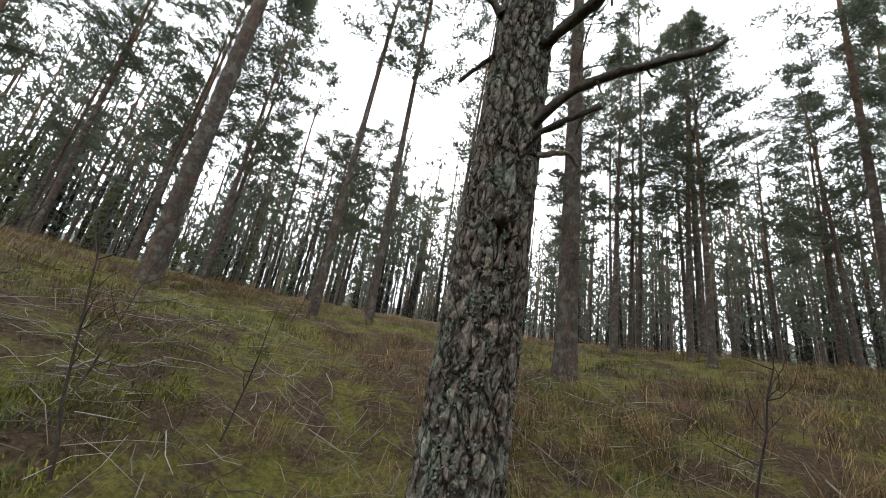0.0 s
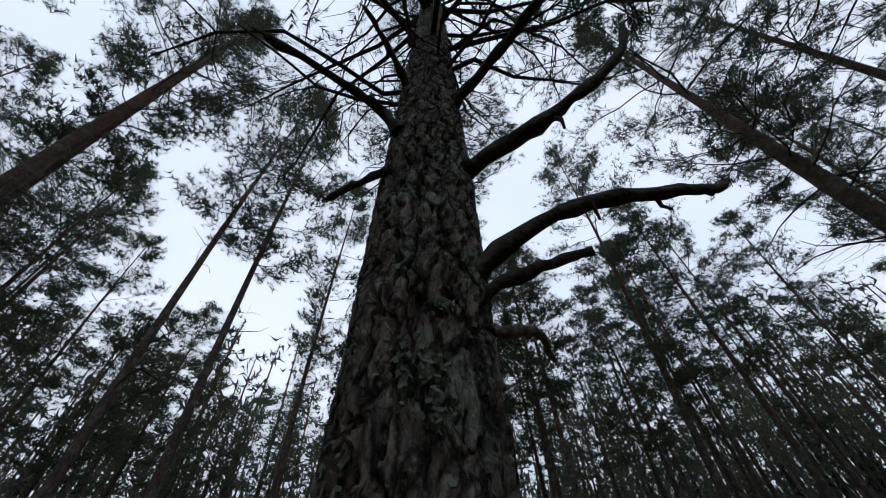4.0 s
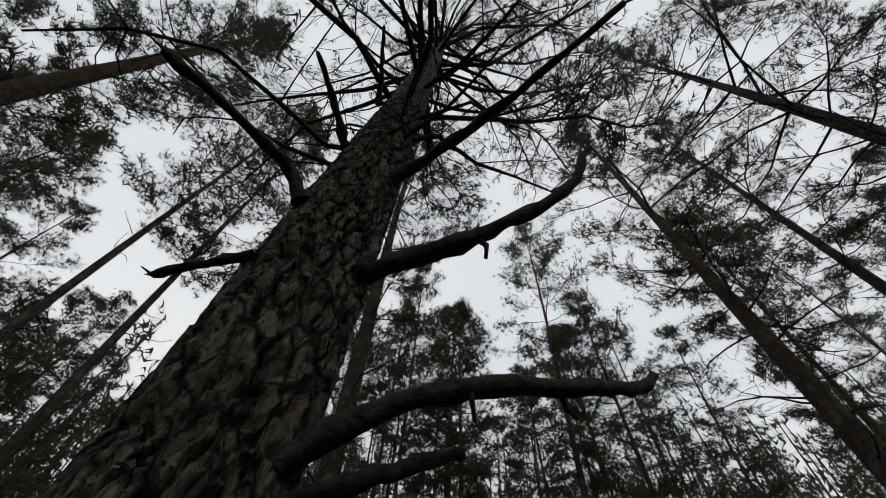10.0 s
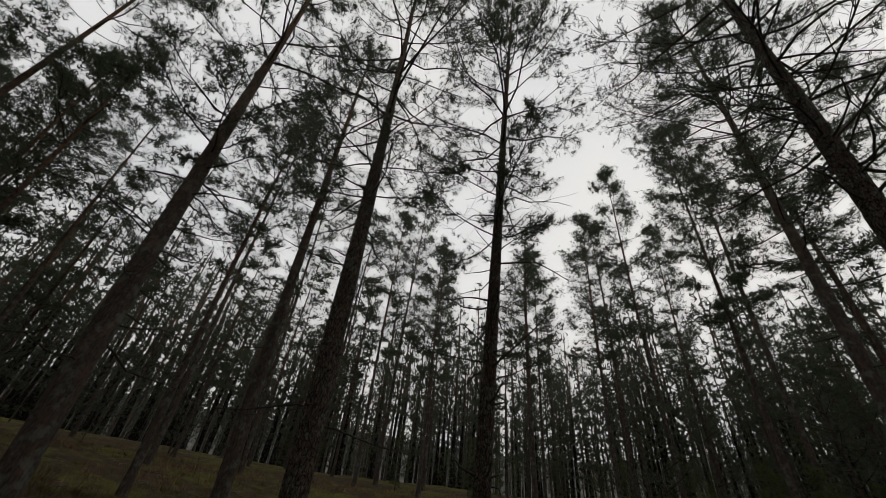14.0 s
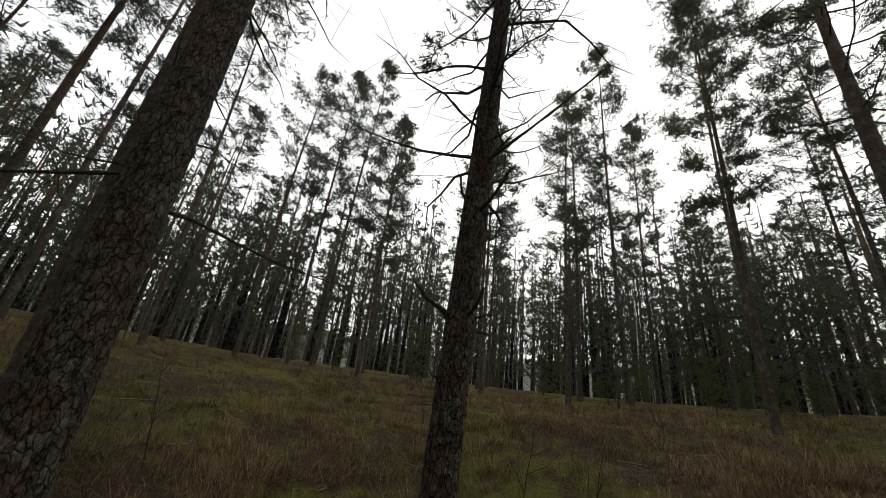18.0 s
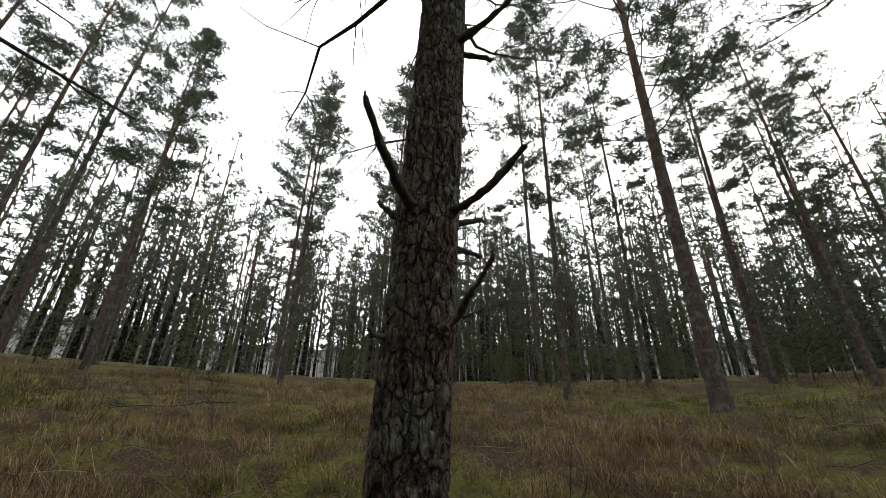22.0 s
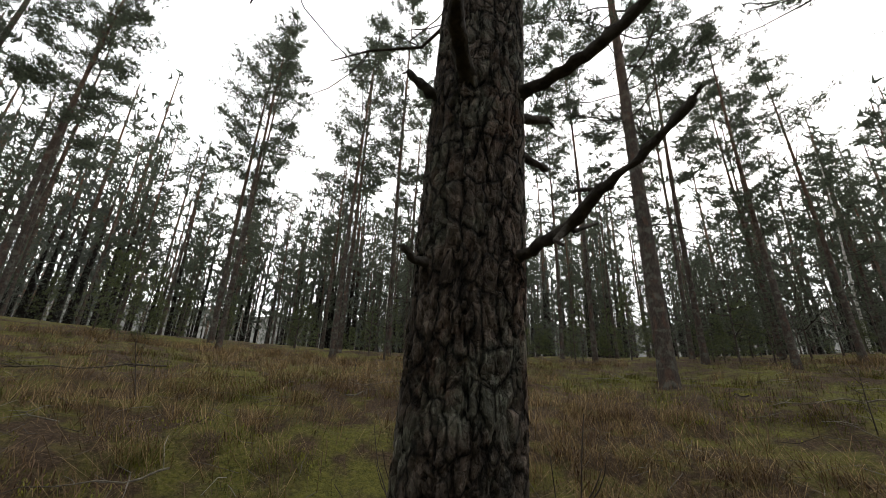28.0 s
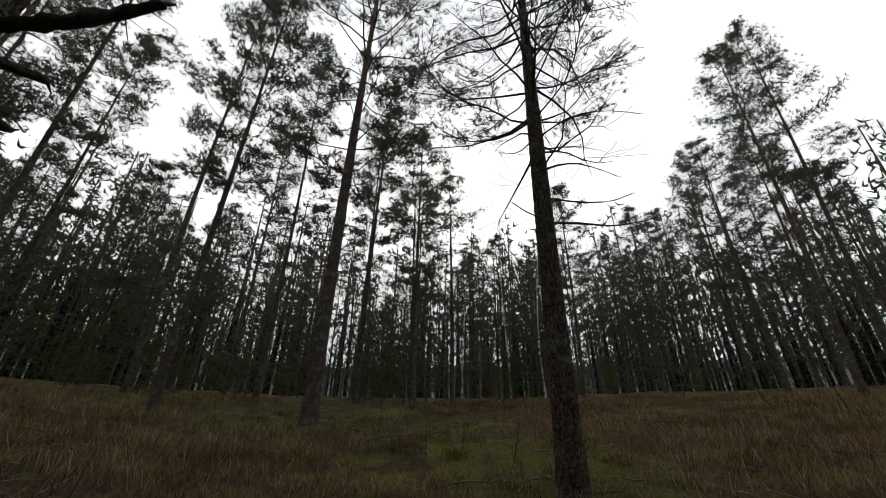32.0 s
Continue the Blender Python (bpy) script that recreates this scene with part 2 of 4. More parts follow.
LICHEN = island_material("grey_lichen", [(0, (0.075, 0.095, 0.074)), (1, (0.13, 0.155, 0.122))], 0.95)


def ground_material():
    m, n, l, b = material("forest_floor", 0.97)
    co = n.new("ShaderNodeTexCoord").outputs["Object"]
    big = noise_node(n, l, co, 0.55, 6)
    mid = noise_node(n, l, co, 3.2, 8)
    fine = noise_node(n, l, co, 30, 10)
    fine.inputs["Roughness"].default_value = 0.7
    litter = ramp_node(n, [(0.3, (0.018, 0.011, 0.007)), (0.5, (0.052, 0.032, 0.018)), (0.7, (0.11, 0.072, 0.04))])
    l.new(fine.outputs["Fac"], litter.inputs["Fac"])
    moss = ramp_node(n, [(0.3, (0.035, 0.034, 0.007)), (0.7, (0.15, 0.145, 0.026))])
    l.new(fine.outputs["Fac"], moss.inputs["Fac"])
    where = ramp_node(n, [(0.47, (0, 0, 0)), (0.56, (0.95, 0.95, 0.95))])
    blend = mix(n, l, 0.5, big.outputs["Fac"], mid.outputs["Fac"])
    l.new(blend, where.inputs["Fac"])
    l.new(mix(n, l, where.outputs["Color"], litter.outputs["Color"], moss.outputs["Color"]), b.inputs["Base Color"])
    bump = n.new("ShaderNodeBump")
    bump.inputs["Strength"].default_value, bump.inputs["Distance"].default_value = 0.9, 0.05
    l.new(fine.outputs["Fac"], bump.inputs["Height"])
    l.new(bump.outputs["Normal"], b.inputs["Normal"])
    return m


GROUND = ground_material()


def birch_material():
    m, n, l, b = material("birch_bark", 0.8)
    co = n.new("ShaderNodeTexCoord").outputs["Object"]
    marks = noise_node(n, l, co, 7, 6, (1, 1, 5))
    r = ramp_node(n, [(0.36, (0.03, 0.028, 0.026)), (0.46, (0.55, 0.53, 0.5)), (0.8, (0.7, 0.68, 0.64))])
    l.new(marks.outputs["Fac"], r.inputs["Fac"])
    l.new(r.outputs["Color"], b.inputs["Base Color"])
    return m


BIRCH = birch_material()


def hill_material():
    m, n, l, b = material("far_wooded_hill", 1.0)
    co = n.new("ShaderNodeTexCoord").outputs["Object"]
    s = noise_node(n, l, co, 0.5, 6, (1, 1, 0.12))
    # wood tones lifted to a pale grey: haze painted into the ridge
    r = ramp_node(n, [(0.35, (0.055, 0.056, 0.052)), (0.65, (0.11, 0.107, 0.098))])
    l.new(s.outputs["Fac"], r.inputs["Fac"])
    l.new(r.outputs["Color"], b.inputs["Base Color"])
    return m


HILL = hill_material()


# ---- geometry helpers ----
class Soup:
    """Loose pieces gathered into one mesh."""

    def __init__(self):
        self.v, self.q, self.t, self.n, self.plate = [], [], [], 0, None

    def add(self, v, quads=None, tris=None):
        if quads is not None and len(quads):
            self.q.append(np.asarray(quads) + self.n)
        if tris is not None and len(tris):
            self.t.append(np.asarray(tris) + self.n)
        self.v.append(np.asarray(v, float))
        self.n += len(v)

    def mesh(self, name, mat, smooth=False):
        me = bpy.data.meshes.new(name)
        v = np.concatenate(self.v)
        q = np.concatenate(self.q) if self.q else np.zeros((0, 4), int)
        t = np.concatenate(self.t) if self.t else np.zeros((0, 3), int)
        me.vertices.add(len(v))
        me.vertices.foreach_set("co", v.astype(np.float32).ravel())
        loops = np.concatenate([q.ravel(), t.ravel()]).astype(np.int32)
        me.loops.add(len(loops))
        me.loops.foreach_set("vertex_index", loops)
        start = np.concatenate([np.arange(len(q)) * 4, len(q) * 4 + np.arange(len(t)) * 3]).astype(np.int32)
        me.polygons.add(len(start))
        me.polygons.foreach_set("loop_start", start)
        if smooth:
            me.polygons.foreach_set("use_smooth", np.ones(len(start), bool))
        me.update(calc_edges=True)
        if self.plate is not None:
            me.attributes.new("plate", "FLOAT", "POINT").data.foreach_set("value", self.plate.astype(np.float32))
        me.materials.append(mat)
        return me


def part(name, soup, mat, parent, label="", smooth=False):
    ob = new(name, soup.mesh(name, mat, smooth))
    ob.parent = parent
    if label:
        tagged(ob, label)
    return ob


def tube(soup, pts, radii, sides=6, rough=0.0, rng=None):
    """A round limb through the points, closed to a tip at its end."""
    pts, radii = np.asarray(pts, float), np.asarray(radii, float)
    d = np.gradient(pts, axis=0)
    d /= np.linalg.norm(d, axis=1)[:, None] + 1e-9
    ref = np.array([0.0, 0.0, 1.0]) if abs(d[0, 2]) < 0.85 else np.array([1.0, 0.0, 0.0])
    a = np.cross(d, ref)
    a /= np.linalg.norm(a, axis=1)[:, None] + 1e-9
    b = np.cross(d, a)
    th = np.arange(sides) * 2 * np.pi / sides
    r = radii[:, None] * np.ones(sides)
    if rough:
        r = r * (1 + rough * rng.normal(size=r.shape))
    v = pts[:, None] + r[..., None] * (np.cos(th)[None, :, None] * a[:, None] + np.sin(th)[None, :, None] * b[:, None])
    k, j = len(pts), np.arange(sides)
    i = np.arange(k - 1)[:, None] * sides
    quads = np.stack([i + j, i + (j + 1) % sides, i + sides + (j + 1) % sides, i + sides + j], -1).reshape(-1, 4)
    tip = (k - 1) * sides
    caps = np.stack([tip + j, tip + (j + 1) % sides, np.full(sides, k * sides)], -1)
    soup.add(np.concatenate([v.reshape(-1, 3), [pts[-1] + d[-1] * radii[-1] * 0.6]]), quads, caps)


def lattice(ix, iy, seed):
    h = (ix.astype(np.int64) * 374761393 + iy.astype(np.int64) * 668265263 + seed * 69069) & 0x7FFFFFFF
    h = ((h ^ (h >> 13)) * 1274126177) & 0x7FFFFFFF
    return ((h ^ (h >> 16)) & 0xFFFF) / 65535.0


def vnoise(x, y, seed=0, wrap=0):
    x, y = np.asarray(x, float), np.asarray(y, float)
    ix, iy = np.floor(x).astype(int), np.floor(y).astype(int)
    fx, fy = x - ix, y - iy
    fx, fy = fx * fx * (3 - 2 * fx), fy * fy * (3 - 2 * fy)
    w = (lambda k: k % wrap) if wrap else (lambda k: k)
    c00, c10 = lattice(w(ix), iy, seed), lattice(w(ix + 1), iy, seed)
    c01, c11 = lattice(w(ix), iy + 1, seed), lattice(w(ix + 1), iy + 1, seed)
    return (c00 * (1 - fx) + c10 * fx) * (1 - fy) + (c01 * (1 - fx) + c11 * fx) * fy


def smoothstep(x, a, b):
    t = np.clip((np.asarray(x, float) - a) / (b - a), 0, 1)
    return t * t * (3 - 2 * t)


def walk_distance(x, y):
    """How far a place lies from the line walked."""
    ax, ay, bx, by = 0.0, 0.5, 3.7, -2.6
    u = np.clip(((x - ax) * (bx - ax) + (y - ay) * (by - ay)) / ((bx - ax) ** 2 + (by - ay) ** 2), 0, 1)
    return np.hypot(x - ax - u * (bx - ax), y - ay - u * (by - ay))


def ground_height(x, y):
    """A hollow that rises on all sides, least to the south."""
    x, y = np.asarray(x, float), np.asarray(y, float)
    d = walk_distance(x, y)
    h = np.interp(d, (0, 0.8, 2, 3, 4, 6, 9, 13, 18, 30, 60, 120), (-0.08, -0.04, 0.3, 0.7, 1.05, 1.55, 2.1, 2.65, 3.1, 3.7, 4.6, 5.0))
    south = np.clip(np.cos(np.arctan2(y + 1.4, x - 1.8) + 1.2), 0, 1)
    h = h - 0.2 * south * np.clip(h - 1.4, 0, 9)
    h = h + 0.10 * (vnoise(x * 0.45, y * 0.45, 3) - 0.5) + 0.08 * (vnoise(x * 1.3, y * 1.3, 5) - 0.5)
    return h + 0.7 * (vnoise(x * 0.09, y * 0.09, 8) - 0.5) * smoothstep(d, 9, 25)


def gz(x, y):
    return float(ground_height(np.array([x]), np.array([y]))[0])


def cells(u, v, wrap, seed):
    """Distance to the border of the cell in a jittered grid, how upright that border is, and the cell's number."""
    iu, iv = np.floor(u).astype(int), np.floor(v).astype(int)
    best, second = np.full(u.shape, 9.0), np.full(u.shape, 9.0)
    who, bx, by, sx, sy = (np.zeros(u.shape) for _ in range(5))
    for a in (-1, 0, 1):
        for b in (-1, 0, 1):
            cu, cv = iu + a, iv + b
            k = cu % wrap
            px, py = cu + 0.1 + 0.8 * lattice(k, cv, seed), cv + 0.1 + 0.8 * lattice(k, cv, seed + 7)
            d = np.hypot(u - px, v - py)
            near, next_near = d < best, (d >= best) & (d < second)
            second = np.where(near, best, np.where(next_near, d, second))
            sx, sy = np.where(near, bx, np.where(next_near, px, sx)), np.where(near, by, np.where(next_near, py, sy))
            who = np.where(near, lattice(k, cv, seed + 13), who)
            best, bx, by = np.where(near, d, best), np.where(near, px, bx), np.where(near, py, by)
    apart = np.hypot(bx - sx, by - sy) + 1e-6
    return (second ** 2 - best ** 2) / (2 * apart), np.abs(bx - sx) / apart, who


def trunk_soup(height, radius, seed, segs=14, rings=26, bend=0.12, bark=0.0, fine_to=0.0, fine_rings=0, taper=0.88, lean=(0, 0), plates=(0.05, 0.17), facing=None):
    """A tapering, slightly swaying stem; with bark > 0 its plates and furrows are modelled."""
    zs = np.linspace(-0.25, height, rings)
    if fine_rings:
        zs = np.concatenate([np.linspace(-0.25, fine_to, fine_rings), np.linspace(fine_to, height, rings)[1:]])
    th = np.arange(segs) * 2 * np.pi / segs
    if facing is not None:
        th = facing + th - 0.58 * np.sin(th)
    Z, T = np.meshgrid(zs, th, indexing="ij")
    s = np.clip(Z / height, 0, 1)
    r = radius * (1 - taper * s ** 1.05) + radius * 0.42 * np.exp(-np.clip(Z + 0.1, 0, 9) / 0.22)
    r = r * (1 + 0.05 * (vnoise(T / (2 * np.pi) * 5, Z * 1.2, seed, 5) - 0.5))
    if bark:
        wide, long = plates
        wrap = max(8, int(2 * np.pi * radius / wide))
        ang = (T / (2 * np.pi)) % 1.0
        ragged = vnoise(ang * wrap * 6, Z * 75, seed + 3, wrap * 6) - 0.5
        warp = 0.5 * (vnoise(ang * 9, Z * 4, seed + 2, 9) - 0.5) + 0.6 * (vnoise(ang * wrap * 2, Z * 22, seed + 6, wrap * 2) - 0.5) + 0.34 * ragged
        u = ang * wrap + warp
        v = Z / long + 0.5 * (vnoise(ang * 14, Z * 4, seed + 4, 14) - 0.5) + 0.3 * (vnoise(ang * 50, Z * 30, seed + 5, 50) - 0.5) + 0.16 * ragged
        gap, upright, who = cells(u, v, wrap, seed)
        deep = 0.55 + 0.55 * vnoise(ang * wrap, Z * 9, seed + 8, wrap)
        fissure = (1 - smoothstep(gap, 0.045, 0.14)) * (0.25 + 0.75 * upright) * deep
        gap2, _, who2 = cells(u * 2.0 + 0.5 * warp, v * 3.3, wrap * 2, seed + 31)
        gap3, _, who3 = cells(u * 4.0 + warp, v * 8.0, wrap * 4, seed + 51)
        grain = vnoise(ang * wrap * 6, Z * 110, seed + 9, wrap * 6) - 0.5
        fade = 1 - 0.7 * smoothstep(Z, 3.5, 8.0)
        r = r + bark * fade * (0.5 - 1.3 * fissure + 0.22 * who + 0.30 * who2 * smoothstep(gap2, 0.0, 0.06) + 0.2 * who3 * smoothstep(gap3, 0.0, 0.1) + 0.15 * grain)
        # tone per plate, lowered in the furrows to paint in their shade
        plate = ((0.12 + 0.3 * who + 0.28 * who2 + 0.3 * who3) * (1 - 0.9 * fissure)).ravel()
    cx = bend * np.sin(s * 2.6 + seed) * s + lean[0] * Z
    cy = bend * np.cos(s * 2.1 + seed * 1.7) * s - bend * math.cos(seed * 1.7) * 0 * s + lean[1] * Z
    v = np.stack([cx + r * np.cos(T), cy + r * np.sin(T), Z], -1).reshape(-1, 3)
    k, j = len(zs), np.arange(segs)
    i = np.arange(k - 1)[:, None] * segs
    quads = np.stack([i + j, i + (j + 1) % segs, i + segs + (j + 1) % segs, i + segs + j], -1).reshape(-1, 4)
    soup = Soup()
    soup.add(v, quads)
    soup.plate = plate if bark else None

    def axis(z):
        t = min(max(z / height, 0), 1)
        return np.array([bend * math.sin(t * 2.6 + seed) * t + lean[0] * z, bend * math.cos(t * 2.1 + seed * 1.7) * t + lean[1] * z, z])
    return soup, axis


def tuft_shape(needles, rng, length=0.11, width=0.011):
    """A shoot's spray of needles about +z."""
    v, t = [], []
    for k in range(needles):
        a = 2 * math.pi * k / needles + rng.uniform(-0.3, 0.3)
        e = rng.uniform(0.35, 1.1)
        d = np.array([math.sin(e) * math.cos(a), math.sin(e) * math.sin(a), math.cos(e)])
        side = np.cross(d, [math.cos(a + 1), math.sin(a + 1), 0.3])
        side *= width / np.linalg.norm(side)
        root = np.array([0, 0, rng.uniform(-0.05, 0.05)])
        n = len(v)
        v += [root - side, root + side, root + d * length * rng.uniform(0.75, 1.2)]
        t.append((n, n + 1, n + 2))
    return np.array(v), np.array(t)


def place_tufts(soup, shape, where, heading, scale):
    """Sets a copy of the spray at every place, turned along its heading."""
    v, t = shape
    h = np.asarray(heading, float)
    h = h / (np.linalg.norm(h, axis=1)[:, None] + 1e-9)
    ref = np.where(np.abs(h[:, 2:3]) < 0.9, np.array([[0, 0, 1.0]]), np.array([[1.0, 0, 0]]))
    a = np.cross(h, ref)
    a /= np.linalg.norm(a, axis=1)[:, None]
    b = np.cross(h, a)
    w = v[None] * np.asarray(scale)[:, None, None]
    out = np.asarray(where)[:, None] + w[..., :1] * a[:, None] + w[..., 1:2] * b[:, None] + w[..., 2:] * h[:, None]
    k = len(out)
    soup.add(out.reshape(-1, 3), None, (t[None] + np.arange(k)[:, None, None] * len(v)).reshape(-1, 3))


def limb_points(rng, start, az, elev, length, n=6, curl=0.5, wobble=0.08):
    """A limb that leaves the stem and turns slowly upwards."""
    p, out = np.array(start, float), [np.array(start, float)]
    step = length / (n - 1)
    for k in range(n - 1):
        e = elev + curl * k / (n - 1) + rng.normal() * wobble
        az += rng.normal() * wobble * 1.6
        p = p + step * np.array([math.cos(az) * math.cos(e), math.sin(az) * math.cos(e), math.sin(e)])
        out.append(p)
    return np.array(out)


def pine_crown(wood, green, rng, axis, stem_r, z0, z1, spread, limbs, twigs, tufts, shapes, sides=5, scale=1.0, droop=0.0, peak=0.35, each=None, pad=0.06):
    """Live limbs between z0 and z1 with side twigs that end in sprays of needles."""
    where, heading = [], []
    az = rng.uniform(0, 6.28)
    for k in range(limbs):
        if each is not None:
            wood, where, heading = Soup(), [], []
        s = min((k // 4 * 4 + rng.uniform(0, 1.3)) / limbs, 1.0)
        z = z0 + (z1 - z0) * s
        az += 1.57 + rng.normal() * 0.35 + (0.8 if k % 4 == 0 else 0)
        shape = (0.5 + 0.5 * s / peak) if s < peak else (1 - (s - peak) / (1 - peak)) ** 0.6
        length = max(0.35, spread * shape * rng.uniform(0.6, 1.15))
        elev = -droop + 0.1 + 0.75 * s + rng.normal() * 0.15
        pts = limb_points(rng, axis(z), az, elev, length, 6, 0.45, 0.13)
        r0 = max(0.006, min(0.005 + 0.0062 * length, stem_r(z) * 0.8))
        if sides > 3:
            tube(wood, pts, np.linspace(r0, 0.005, 6), sides)
        else:
            tube(wood, pts[[0, 3, 5]], (r0 * 1.1, r0 * 0.7, 0.006), 3)
        for j in range(twigs):
            f = rng.uniform(0.2, 1.0) ** 0.8
            i = min(int(f * 5), 4)
            q = pts[i] + (pts[i + 1] - pts[i]) * (f * 5 - i)
            d = pts[i + 1] - pts[i]
            taz = math.atan2(d[1], d[0]) + rng.choice([-1, 1]) * rng.uniform(0.35, 1.1)
            tl = length * rng.uniform(0.15, 0.42) * (1.15 - 0.4 * f)
            tp = limb_points(rng, q, taz, rng.uniform(-0.1, 0.5), tl, 4, 0.5, 0.18)
            if sides > 4:
                tube(wood, tp[[0, 2, 3]], (0.0065, 0.0045, 0.003), 3)
            elif sides == 4 or j % 3 == 0:
                tube(wood, tp[[0, 3]], (0.007, 0.004), 3)
            for _ in range(tufts):
                g = rng.uniform(0.25, 1.0) * 3
                i = min(int(g), 2)
                c = tp[i] + (tp[i + 1] - tp[i]) * (g - i)
                where.append(c + rng.normal(size=3) * np.array([1, 1, 0.6]) * pad)
                heading.append((tp[i + 1] - tp[i]) / (tl / 3) + rng.normal(size=3) * 0.6 + np.array([0, 0, 0.35]))
        where.append(pts[-1])
        heading.append(pts[-1] - pts[-2])
        if each is not None:
            leaves = Soup()
            place_tufts(leaves, shapes[k % len(shapes)], np.array(where), np.array(heading), rng.uniform(0.75, 1.3, len(where)) * scale)
            each(wood, leaves)
    if each is not None:
        return
    where, heading = np.array(where), np.array(heading)
    pick = rng.integers(0, len(shapes), len(where))
    for k, shape in enumerate(shapes):
        m = pick == k
        if m.any():
            place_tufts(green, shape, where[m], heading[m], rng.uniform(0.75, 1.3, m.sum()) * scale)


def bare_branches(wood, rng, axis, stem_r, z0, z1, count, long=1.2, twigs=3, sides=5):
    """Thin dead side branches below the crown."""
    for k in range(count):
        z = rng.uniform(z0, z1)
        az, length = rng.uniform(0, 6.28), rng.uniform(0.25, 1.0) * long
        pts = limb_points(rng, axis(z), az, rng.uniform(-0.35, 0.35), length, 6, rng.uniform(-0.2, 0.6), 0.18)
        r0 = min(0.004 + 0.009 * length, stem_r(z) * 0.6)
        tube(wood, pts, np.linspace(r0, 0.003, 6), sides)
        for _ in range(int(twigs * length)):
            i = rng.integers(1, 5)
            d = pts[i + 1] - pts[i]
            a2 = math.atan2(d[1], d[0]) + rng.choice([-1, 1]) * rng.uniform(0.4, 1.2)
            tube(wood, limb_points(rng, pts[i], a2, rng.uniform(-0.4, 0.5), length * rng.uniform(0.2, 0.5), 4, 0.2, 0.2), (0.004, 0.003, 0.003, 0.002), 3)


SHAPE_RNG = np.random.default_rng(11)
TUFTS = [tuft_shape(9, SHAPE_RNG, 0.085, 0.0068) for _ in range(4)]
TUFTS_FAR = [tuft_shape(6, SHAPE_RNG, 0.125, 0.0105) for _ in range(4)]


def taper_of(radius, height, taper=0.88):
    return lambda z: max(0.01, radius * (1 - taper * min(max(z / height, 0), 1) ** 1.05))


# ---- ground ----
def ground_sheet():
    a = np.concatenate([np.linspace(-400, -60, 18), np.linspace(-55, -16, 27), np.linspace(-15, 19, 273), np.linspace(20, 58, 27), np.linspace(64, 400, 18)])
    X, Y = np.meshgrid(a, a - 2.5, indexing="ij")
    near = smoothstep(np.hypot(X - 2, Y + 1.5), 22, 10)
    Z = ground_height(X, Y) + near * (0.05 * (vnoise(X * 3.1, Y * 3.1, 21) - 0.5) + 0.04 * (vnoise(X * 7, Y * 7, 22) - 0.5))
    n = len(a)
    i, j = np.meshgrid(np.arange(n - 1), np.arange(n - 1), indexing="ij")
    q = np.stack([i * n + j, (i + 1) * n + j, (i + 1) * n + j + 1, i * n + j + 1], -1).reshape(-1, 4)
    s = Soup()
    s.add(np.stack([X, Y, Z], -1).reshape(-1, 3), q)
    return tagged(new("ground", s.mesh("ground", GROUND, True)), "mossy forest floor with brown needle litter and dry grass", "ground", kind="structure")


ground_sheet()

# ---- the near trees ----
def tree_base(x, y, label, name="pine_tree", group="pines of the wood"):
    e = new(name)
    e.location = (x, y, gz(x, y))
    e.empty_display_size = 0.3
    return tagged(e, label, "tree", group)


def dead_branch(tree, name, pts, r0, r1, seed, mat, label="", sides=9, twigs=()):
    """A broken-off branch through a few world places, with knobby bark and a snapped end."""
    rng = np.random.default_rng(seed)
    base = np.array(tree.location)
    p = np.array(pts, float) - base
    f = np.linspace(0, len(p) - 1, 5 * (len(p) - 1) + 1)
    i = np.minimum(f.astype(int), len(p) - 2)
    u = (f - i)[:, None]
    prev, nxt = p[np.maximum(i - 1, 0)], p[np.minimum(i + 2, len(p) - 1)]
    line = 0.5 * (2 * p[i] + (p[i + 1] - prev) * u + (2 * prev - 5 * p[i] + 4 * p[i + 1] - nxt) * u ** 2 + (3 * p[i] - prev - 3 * p[i + 1] + nxt) * u ** 3)
    line[1:-1] += rng.normal(size=line[1:-1].shape) * r0 * 0.12
    s = Soup()
    rad = np.linspace(r0, r1, len(line)) * (1 + 0.10 * rng.normal(size=len(line)))
    rad[0] *= 1.5
    tube(s, line, rad, sides, 0.15, rng)
    for at, dx, dy, dz, r in twigs:
        q = line[min(int(at * (len(line) - 1)), len(line) - 1)]
        tube(s, [q, q + np.array([dx, dy, dz]) * 0.5 + rng.normal(size=3) * 0.01, q + np.array([dx, dy, dz])], (r, r * 0.8, r * 0.5), 6, 0.1, rng)
    for k in range(2):
        tube(s, [line[-1], line[-1] + (line[-1] - line[-3]) * 0.25 + rng.normal(size=3) * r1 * 1.1], (r1 * 0.5, r1 * 0.15), 5)
    return part(name, s, mat, tree, label, True)


